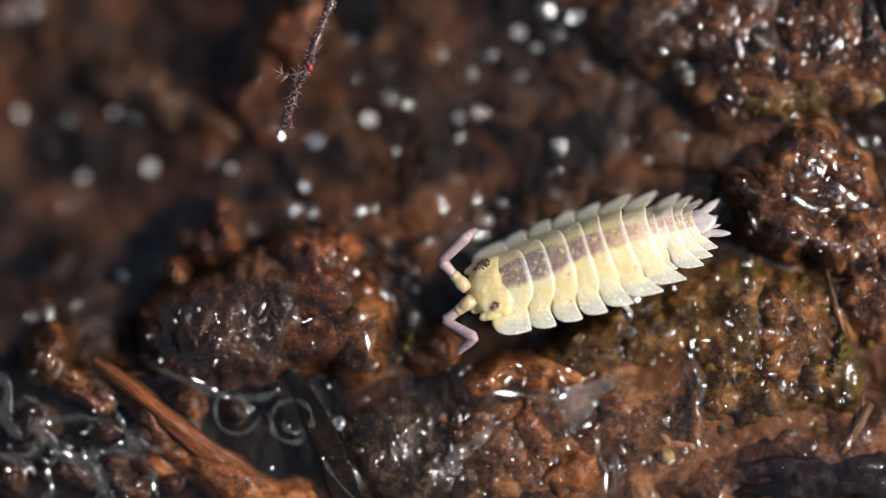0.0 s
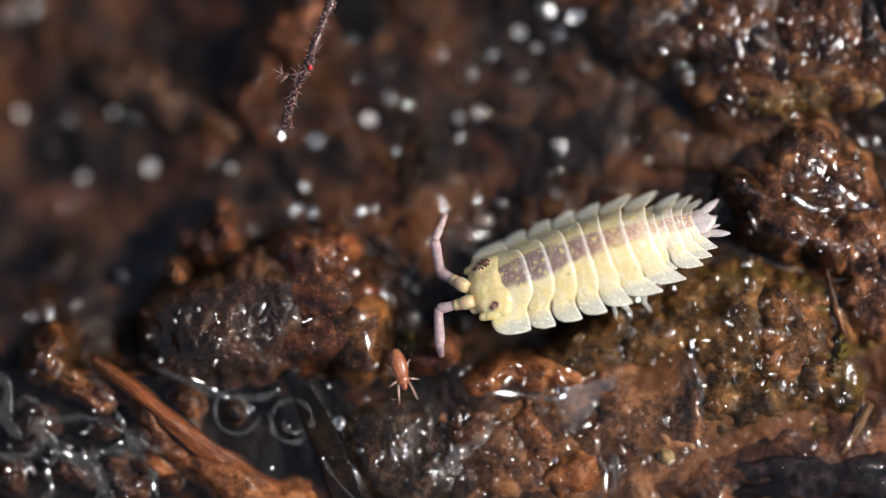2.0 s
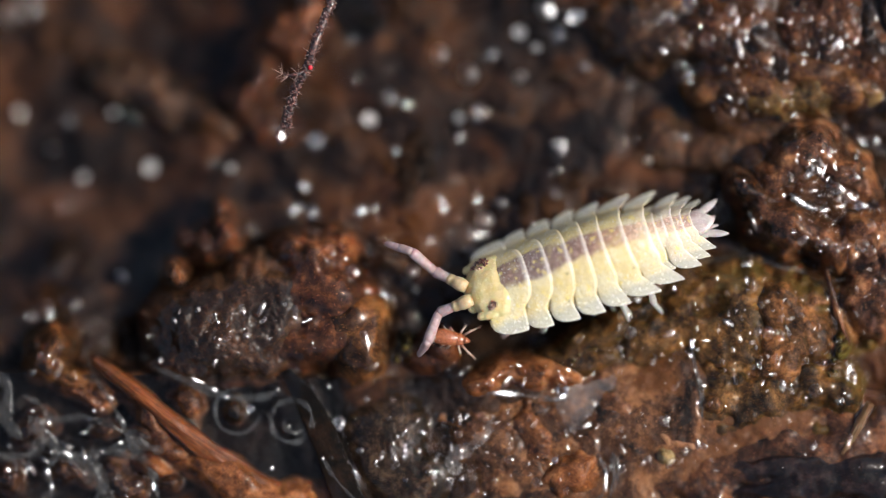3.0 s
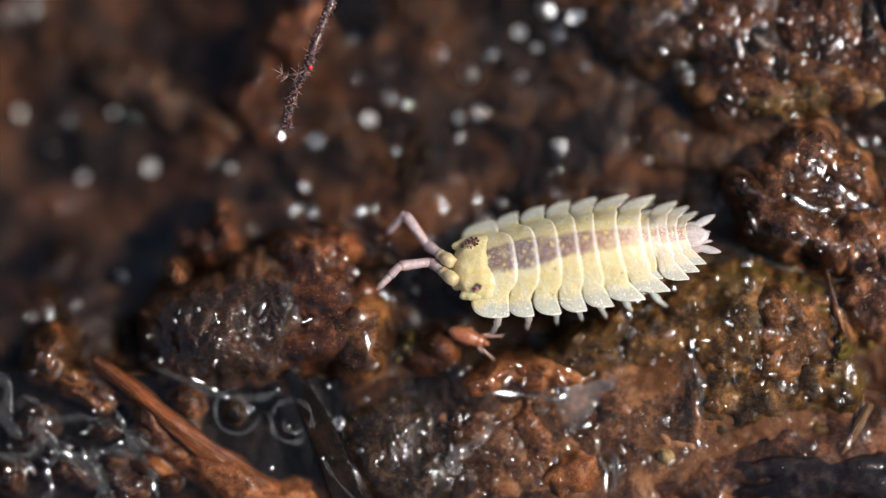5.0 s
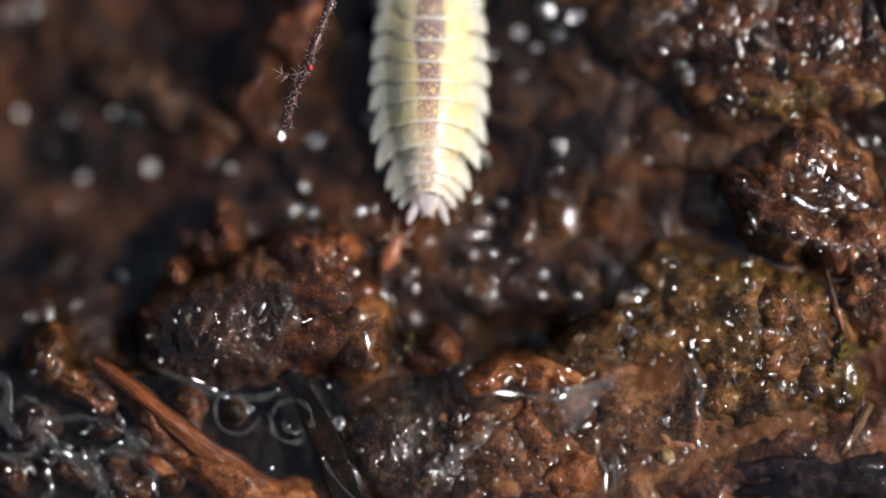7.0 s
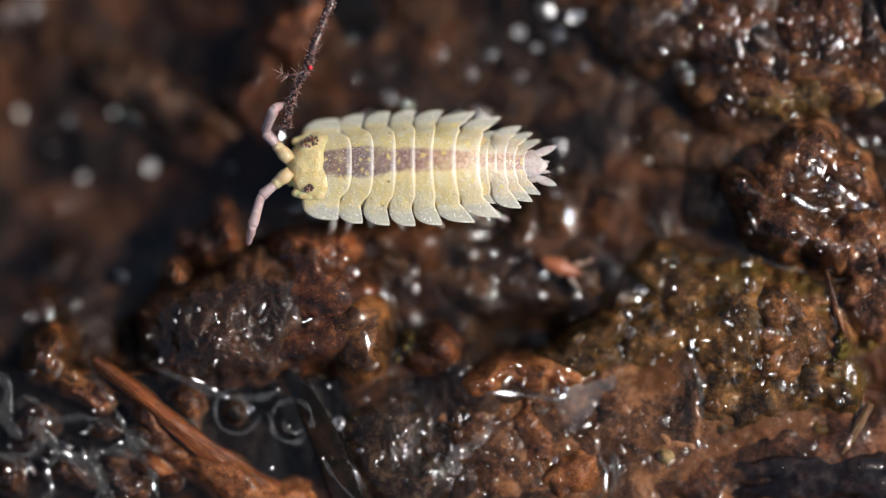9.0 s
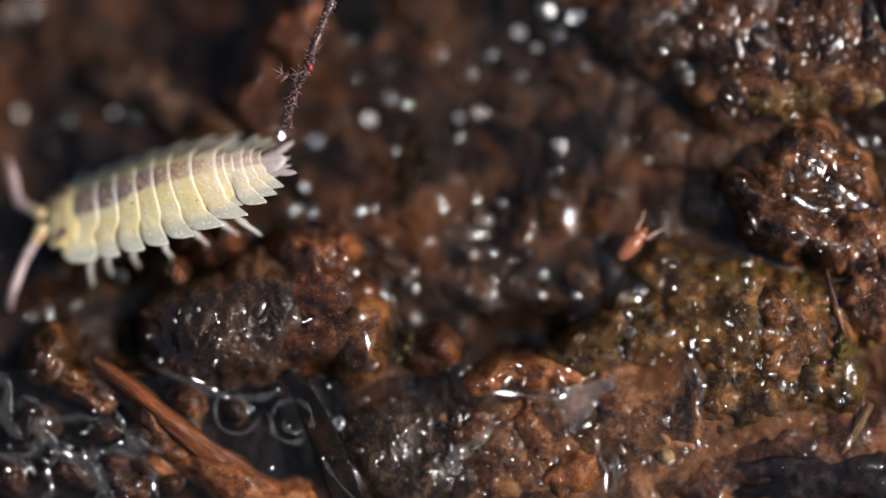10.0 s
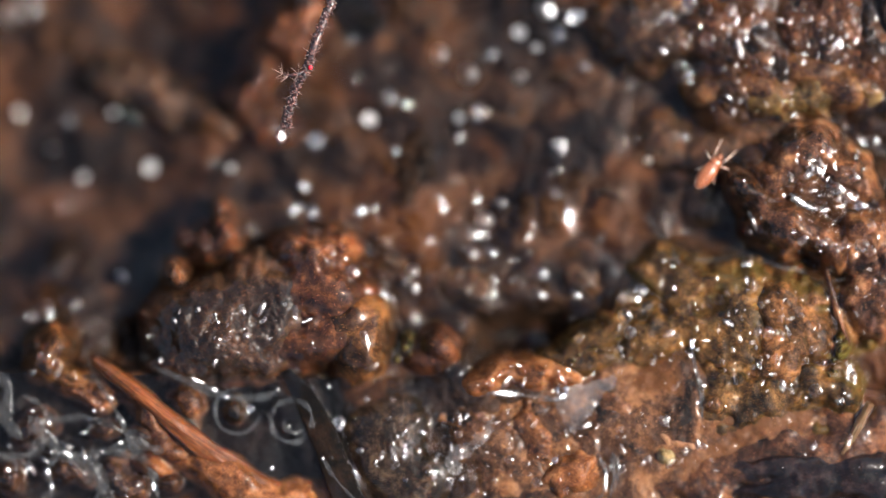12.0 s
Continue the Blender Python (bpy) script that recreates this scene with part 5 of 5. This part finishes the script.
# Greys that carry the sky's reflection on wet slopes and films.
slime = grey_sheen_material("grey_sky_sheen", (0.075, 0.072, 0.068), 0.74, 0.3)
pale_sheen = grey_sheen_material("pale_sheen", (0.30, 0.28, 0.27), 0.72, 0.16, 0.5)
rim_water = grey_sheen_material("grey_water_rim", (0.085, 0.085, 0.082), 0.70, 0.12)


def thread(label, path, width, mat, name="grey_band", lift=0.0, closed=False):
    """A soft strand that lies on the water film along plan points (u, v)."""
    pts = [Vector((u, v)) for u, v in path]
    if closed:
        pts = [pts[-1]] + pts + pts[:2]
    else:
        pts = [pts[0] * 2 - pts[1]] + pts + [pts[-1] * 2 - pts[-2]]
    line = []
    for i in range(1, len(pts) - 2):
        for k in range(10):
            t = k / 10
            a, b, c, d = pts[i - 1:i + 3]
            line.append(0.5 * ((2 * b) + (c - a) * t + (2 * a - 5 * b + 4 * c - d) * t * t + (3 * b - a - 3 * c + d) * t ** 3))
    line.append(pts[-2])
    levels = [skin_at(p.x, p.y) for p in line]
    calm = [sum(levels[max(0, i - 4):i + 5]) / len(levels[max(0, i - 4):i + 5]) + lift for i in range(len(levels))]
    start = spot(line[0].x, line[0].y, calm[0])
    total = len(line) - 1
    bm = bmesh.new()
    rows = []
    for i, p in enumerate(line):
        d = (line[min(i + 1, total)] - line[max(i - 1, 0)])
        side = Vector((-d.y, d.x)).normalized()
        w = width * (0.8 + 0.9 * noise.noise(Vector((i * 0.14, path[0][0] * 0.1, 0)))) * (1.0 if closed else min(1, 0.15 + 6 * min(i, total - i) / total))
        ring = []
        for k in range(9):
            a = math.pi * k / 8
            q = p + side * math.cos(a) * w
            ring.append(bm.verts.new(spot(q.x, q.y, calm[i] + (math.sin(a) * w * 0.0035 - 0.008)) - start))
        rows.append(ring)
    for a, b in zip(rows, rows[1:]):
        for k in range(8):
            bm.faces.new((a[k], a[k + 1], b[k + 1], b[k]))
        bm.faces.new((a[8], a[0], b[0], b[8]))
    ob = part(name, bm, mat)
    ob.location = start
    ob.visible_shadow = False
    return tagged(ob, label, "slime")


def ring_path(cu, cv, r, squash=1.0, turn=0.0):
    return [(cu + r * math.cos(2 * math.pi * k / 12 + turn) * (1 + 0.06 * math.sin(3.1 * k)), cv + r * squash * math.sin(2 * math.pi * k / 12 + turn)) for k in range(12)]


GREY = "pale grey strand painted as sky reflection on the water"
thread("pale rim of water below the bark", [(248, 612), (268, 645), (325, 672), (400, 702), (465, 703), (492, 690)], 7, rim_water, "water_streak")
thread("grey ring of a burst bubble", [(482, 738), (490, 718), (512, 709), (538, 714), (552, 736), (549, 764), (528, 782), (502, 780), (484, 764), (480, 744), (470, 728)], 5.5, rim_water, "bubble_ring")
thread("inner grey ring of a burst bubble", ring_path(522, 750, 20, 0.8)[:8], 3.5, rim_water, "bubble_ring")
thread("grey ring of water round a grain", ring_path(420, 728, 40)[:10], 4, rim_water, "water_streak")
thread(GREY, [(150, 612), (158, 650), (185, 695), (212, 740), (222, 768)], 6, slime)
thread(GREY, [(50, 735), (75, 765), (110, 800), (150, 830), (185, 868), (205, 890)], 17, slime)
thread(GREY, [(105, 800), (150, 812), (180, 800), (235, 800), (268, 832), (280, 885)], 14, slime)
thread(GREY, [(-10, 655), (15, 690), (10, 740), (40, 780)], 14, slime)
thread(GREY, [(225, 760), (250, 785), (290, 800)], 15, slime)
thread(GREY, [(40, 700), (70, 715), (95, 742), (150, 738), (190, 752), (222, 768)], 8, slime)
thread(GREY, [(75, 765), (60, 800), (20, 810), (-10, 800)], 9, slime)
thread(GREY, [(170, 815), (185, 850), (165, 890)], 10, slime)
thread(GREY, [(222, 768), (240, 800), (232, 812)], 9, slime)
thread(GREY, [(110, 800), (85, 830), (90, 870), (70, 890)], 8, slime)
thread("long grey thread across the rot", [(1290, 447), (1340, 458), (1380, 474), (1425, 482), (1445, 500), (1500, 494)], 5, slime)
thread(GREY, [(1140, 375), (1165, 410), (1190, 445), (1200, 470)], 6, slime)
thread(GREY, [(1075, 400), (1060, 440), (1085, 475), (1090, 500)], 10, slime)
thread(GREY, [(1210, 455), (1260, 462), (1300, 458)], 6, slime)
thread("bright rim of water along the clump", [(1222, 600), (1228, 640), (1240, 685), (1243, 745)], 5, rim_water, "water_streak")
thread("bright rim of water round a grain", [(1062, 808), (1072, 840), (1066, 875), (1050, 892)], 6, rim_water, "water_streak")
thread("bright rim of water on the bark", [(1398, 342), (1420, 362), (1450, 370), (1465, 358)], 7, rim_water, "water_streak")
thread("bright rim of water below the ridge", [(860, 698), (900, 694), (940, 702), (985, 706), (1000, 696)], 7, rim_water, "water_streak")
thread("small curl of water on dark bark", [(1325, 372), (1332, 390), (1340, 408)], 5, rim_water, "water_streak")
thread("grey line in the black crack", [(572, 812), (592, 845), (630, 888)], 4, slime)


def sheen_sheet(label, outline, seed):
    """A thin ragged sheet painted as sky sheen, inside an outline of plan points."""
    us_, vs_ = [p[0] for p in outline], [p[1] for p in outline]
    U, V = np.meshgrid(np.arange(min(us_) - 12, max(us_) + 12, 2.5), np.arange(min(vs_) - 12, max(vs_) + 12, 2.5))
    A = U + 16 * (noise2(U / 22.0, V / 22.0, seed) - 0.5) + 6 * (noise2(U / 7.0, V / 7.0, seed + 1) - 0.5)
    B = V + 16 * (noise2(U / 22.0, V / 22.0, seed + 2) - 0.5) + 6 * (noise2(U / 7.0, V / 7.0, seed + 3) - 0.5)
    inside = np.zeros(U.shape, bool)
    for (au, av), (bu, bv) in zip(outline, outline[1:] + outline[:1]):
        if av != bv:
            inside ^= ((av > B) != (bv > B)) & (A < (bu - au) * (B - av) / (bv - av) + au)
    level = np.array([[skin_at(u, v) for u, v in zip(ru, rv)] for ru, rv in zip(U, V)])
    calm = softened(level, 5) + 0.05 + 0.02 * (noise2(U / 18.0, V / 18.0, seed + 4) - 0.5)
    keep = inside[:-1, :-1] & inside[1:, :-1] & inside[:-1, 1:] & inside[1:, 1:]
    ob = sheet("sheen_film", U[0], V[:, 0], np.maximum(calm, level + 0.012), pale_sheen, keep)
    ob.visible_shadow = False
    return tagged(ob, label, "slime")


# These pale sheets put the sheen of the wet rot into the colour.
sheen_sheet("pale grey film painted as sky sheen on wet rot", [(985, 702), (1005, 690), (1040, 678), (1090, 658), (1082, 692), (1060, 716), (1042, 748), (1016, 772), (994, 745)], 401)
sheen_sheet("pale grey film painted as sky sheen on wet rot", [(800, 792), (832, 780), (858, 745), (878, 728), (870, 770), (842, 800), (816, 815), (796, 852), (784, 830)], 411)
thread("grey film beside an orange grain", [(1085, 800), (1090, 840), (1080, 880)], 7, slime, "sheen_film")


def motions():
    # woodlouse: seconds, plan place between the eyes, plan place of the tail tip, height, roll, pitch
    track = [(0, 861, 492, 1278, 382, -0.31, 27, 0), (1.5, 860, 492, 1278, 382, -0.31, 27, 0), (3.0, 857, 491, 1275, 382, -0.31, 27, 0),
             (3.9, 851, 484, 1271, 399, -0.31, 25, 0), (4.8, 841, 465, 1267, 408, -0.31, 23, 0), (5.0, 838, 456, 1265, 411, -0.31, 21, 0), (5.25, 826, 438, 1256, 415, -0.31, 19, 0), (5.5, 807, 416, 1241, 418, -0.31, 17, 0),
             (5.7, 775, 390, 1205, 440, -0.31, 14, 0), (5.9, 725, 360, 1145, 460, -0.31, 11, 0), (6.0, 678, 325, 1089, 462, -0.31, 9, 0), (6.1, 635, 290, 1038, 455, -0.31, 7, 0), (6.3, 640, 171, 957, 455, -0.40, 3, 4), (6.5, 702, 66, 858, 470, -0.66, 0, 7),
             (6.7, 731, 18, 813, 450, -0.85, 0, 8), (7.0, 774, -37, 762, 397, -1.02, -1, 6), (7.2, 770, -58, 742, 374, -1.05, -2, 6),
             (7.6, 756, -45, 775, 388, -1.05, 0, 6), (8.0, 715, 5, 850, 415, -0.92, 2, 6), (8.4, 660, 75, 940, 405, -0.70, 5, 6), (8.8, 616, 152, 1005, 348, -0.52, 10, 6),
             (9.0, 549, 279, 981, 290, -0.42, 13, 3), (9.2, 507, 322, 937, 272, -0.37, 20, 0), (9.5, 441, 326, 880, 288, -0.41, 31, 2), (9.7, 290, 319, 725, 294, -0.5, 42, 4),
             (10.0, 106, 366, 522, 278, -0.95, 38, 13), (10.2, 12, 426, 406, 256, -1.25, 36, 12), (10.5, -45, 480, 346, 300, -1.55, 36, 7), (10.7, -75, 497, 315, 315, -1.55, 35, 6), (11.0, -97, 517, 290, 330, -1.55, 34, 5), (11.2, -166, 560, 222, 367, -1.55, 36, 5), (11.45, -350, 600, 40, 400, -1.55, 30, 5),
             (11.7, -480, 640, -90, 440, -1.5, 25, 5), (12.0, -680, 690, -290, 500, -1.2, 20, 5)]
    poses = []
    for t, eu, ev, tu, tv, z, roll, pitch in track:
        e, q = spot(eu, ev, z), spot(tu, tv, z)
        tilt = (pose(0, 0, 0, 0, pitch, 0) @ pose(0, 0, 0, roll, 0, 0)).to_3x3()
        brow, tip = tilt @ Vector((2.17, -0.12, 0.50)), tilt @ Vector((-2.2, -0.05, 0.11))
        turn = math.atan2(e.y - q.y, e.x - q.x) - math.atan2(brow.y - tip.y, brow.x - tip.x)
        rot = Matrix.Rotation(turn, 3, "Z") @ tilt
        here = (e + q) / 2 - rot @ Vector((-0.015, -0.085, 0.305)) * MM
        poses.append((t, Matrix.Translation((here.x, here.y, z * MM)) @ rot.to_4x4()))
    walk(louse, poses)

    def louse_at(t):
        for (ta, a), (tb, b) in zip(poses, poses[1:]):
            if t <= tb:
                return a.lerp(b, (t - ta) / (tb - ta))
        return poses[-1][1]

    # antennae: seconds and the plan places of root, first knee, second knee and tip
    right = [(0, 812, 492, 772, 447, 818, 402, 826, 396), (1.5, 812, 492, 770, 450, 806, 404, 812, 396), (2.2, 808, 492, 780, 480, 755, 425, 770, 370), (2.5, 805, 494, 748, 481, 715, 442, 665, 428), (3.0, 803, 494, 755, 470, 720, 440, 672, 425),
             (4.0, 800, 470, 760, 445, 730, 400, 690, 380), (4.8, 788, 444, 752, 406, 719, 349, 677, 368), (5.0, 797, 429, 762, 404, 718, 342, 688, 375), (5.25, 780, 410, 760, 370, 765, 320, 790, 270), (5.5, 772, 388, 738, 372, 684, 310, 648, 348), (5.7, 748, 357, 722, 305, 696, 258, 661, 253), (5.9, 698, 327, 649, 287, 600, 258, 565, 287),
             (6.1, 602, 261, 588, 209, 612, 150, 618, 136), (6.3, 644, 136, 623, 96, 628, 40, 630, 9), (6.5, 712, 38, 715, 10, 735, -20, 775, -50), (7.2, 785, -115, 800, -150, 810, -200, 830, -240), (8.8, 602, 139, 588, 105, 632, 70, 623, 38), (9.0, 520, 280, 478, 232, 490, 205, 500, 200), (9.2, 474, 351, 422, 328, 396, 293, 415, 285), (9.5, 398, 345, 345, 348, 292, 348, 268, 382),
             (9.7, 268, 332, 240, 310, 262, 285, 285, 270), (10.0, 77, 380, 39, 361, 29, 303, 22, 290), (10.5, -90, 500, -130, 490, -170, 470, -200, 440), (12.0, -730, 690, -780, 700, -830, 710, -870, 750)]
    left = [(0, 825, 515, 783, 548, 836, 578, 808, 603), (1.1, 825, 515, 783, 548, 825, 585, 808, 603), (1.5, 822, 515, 770, 537, 786, 585, 790, 596), (2.5, 815, 515, 762, 525, 758, 590, 755, 606), (3.0, 812, 515, 762, 535, 745, 580, 735, 595),
            (4.0, 805, 500, 770, 495, 725, 505, 690, 520), (4.8, 808, 498, 778, 482, 730, 485, 667, 526), (5.0, 808, 492, 775, 466, 728, 472, 674, 528), (5.25, 783, 465, 752, 458, 705, 455, 650, 470), (5.5, 772, 448, 742, 424, 692, 414, 632, 438), (5.7, 736, 400, 687, 369, 622, 380, 595, 369), (5.9, 689, 366, 632, 348, 580, 362, 562, 375),
            (6.1, 585, 305, 532, 273, 475, 290, 459, 300), (6.3, 600, 153, 560, 174, 565, 212, 525, 226), (6.5, 675, 48, 650, 25, 640, 68, 588, 68), (7.2, 750, -115, 730, -150, 700, -180, 670, -190), (8.8, 579, 165, 545, 192, 510, 247, 457, 247), (9.0, 518, 303, 464, 348, 450, 400, 445, 419), (9.2, 478, 361, 449, 390, 464, 429, 458, 471), (9.5, 393, 352, 350, 365, 326, 390, 287, 430),
            (9.7, 263, 342, 195, 390, 170, 440, 157, 467), (10.0, 73, 409, 39, 467, 15, 530, 10, 554), (10.5, -80, 530, -110, 570, -130, 620, -150, 650), (12.0, -735, 720, -770, 750, -790, 790, -830, 820)]
    ALL = {1: left, -1: right}
    for s, base, middle, end in feelers:
        rows_a, rows_b, rows_c = [], [], []
        la, lb, lc = [x * MM for x in ANTENNA]
        root = Vector((2.57, s * 0.17, 0.38)) * MM
        for t, *uv in ALL[s]:
            inv = louse_at(t).inverted()
            turn = inv.to_3x3()
            ways = []
            for k, length, drop in ((0, la, -0.3), (2, lb, 0.5), (4, lc, -1.0)):
                d = spot(uv[k + 2], uv[k + 3]) - spot(uv[k], uv[k + 1])
                flat = min(d.length, length)
                d = d.normalized() * flat
                d.z = math.copysign(min(0.5 * length, math.sqrt(max(0.0, length ** 2 - flat ** 2))), drop)
                ways.append((turn @ d).normalized())
            qs = [Vector((1, 0, 0)).rotation_difference(w) for w in ways]
            a = Matrix.LocRotScale(root, qs[0], None)
            b = Matrix.LocRotScale(root + ways[0] * la, qs[1], None)
            c = Matrix.LocRotScale(root + ways[0] * la + ways[1] * lb, qs[2], None)
            rows_a.append((t, a)), rows_b.append((t, a.inverted() @ b)), rows_c.append((t, a.inverted() @ c))
        walk(base, rows_a), walk(middle, rows_b), walk(end, rows_c)

    # legs: still while it stands, a rippling gait while it walks
    for leg, i, s in HIPS:
        rows, home = [], leg.location.copy()
        for k in range(121):
            t = k / 10
            pace = float(step(4.6, 5.4, t)) * (1 - 0.75 * float(step(6.8, 7.2, t)) * float(step(8.7, 8.2, t)))
            if 0 < t < 4.5 or (t < 12 and pace == 0):
                continue
            swing = 24 * pace * math.sin(2 * math.pi * 1.9 * t - i * 1.0 + (0 if s > 0 else math.pi))
            lift = 8 * pace * max(0, math.cos(2 * math.pi * 1.9 * t - i * 1.0 + (0 if s > 0 else math.pi)))
            rows.append((t, Matrix.Translation(home) @ pose(0, 0, 0, s * lift, 0, s * swing)))
        walk(leg, rows)

    # mite: seconds, plan place, heading in degrees, height
    trail = [(0, 655, 520, -60, -1.1), (0.5, 668, 535, -60, -0.9), (0.8, 684, 568, -55, -0.45), (1.0, 690, 578, -62, -0.3), (1.3, 702, 612, -55, -0.2), (1.5, 714, 618, -55, -0.2), (2.0, 708, 655, -75, -0.15), (2.25, 712, 655, -40, -0.15), (2.5, 725, 645, -18, -0.12), (2.75, 760, 620, 25, -0.15),
             (3.0, 795, 598, -10, -0.15), (4.0, 835, 600, -5, -0.2), (4.8, 842, 597, -10, -0.3), (5.0, 831, 597, -20, -0.4), (5.2, 816, 592, 30, -0.4), (5.5, 793, 585, 85, -0.3), (5.7, 781, 582, 100, -0.4), (6.0, 754, 568, 120, -0.6),
             (6.3, 725, 534, 125, -0.7), (6.6, 708, 495, 100, -0.8), (6.8, 694, 458, 85, -0.85), (7.0, 694, 445, 65, -0.9), (7.2, 702, 428, 45, -0.9), (7.6, 745, 415, 10, -0.95), (8.2, 850, 440, -8, -0.95), (8.8, 949, 458, -5, -0.9),
             (9.0, 993, 473, -20, -0.85), (9.2, 1020, 487, -12, -0.8), (9.4, 1050, 491, 15, -0.7), (9.6, 1078, 478, 45, -0.6), (9.8, 1100, 448, 50, -0.55), (10.0, 1121, 431, 48, -0.55), (10.2, 1140, 402, 55, -0.6), (10.4, 1163, 370, 52, -0.6), (10.6, 1196, 336, 45, -0.6),
             (10.8, 1224, 334, 10, -0.55), (11.0, 1244, 336, -25, -0.5), (11.2, 1257, 349, -45, -0.45), (11.4, 1260, 357, -45, -0.45), (11.7, 1246, 340, 20, -0.45), (12.0, 1255, 303, 52, -0.4)]
    walk(mite, [(t, Matrix.Translation(spot(u, v, z)) @ pose(0, 0, 0, 0, 0, a)) for t, u, v, a, z in trail])
    for leg, i, s in mite_legs:
        home = leg.location.copy()
        walk(leg, [(k / 10, Matrix.Translation(home) @ pose(0, 0, 0, 0, 0, 20 * math.sin(2.2 * 2 * math.pi * k / 10 + i * 1.7 + (s > 0) * math.pi))) for k in range(121)])


motions()
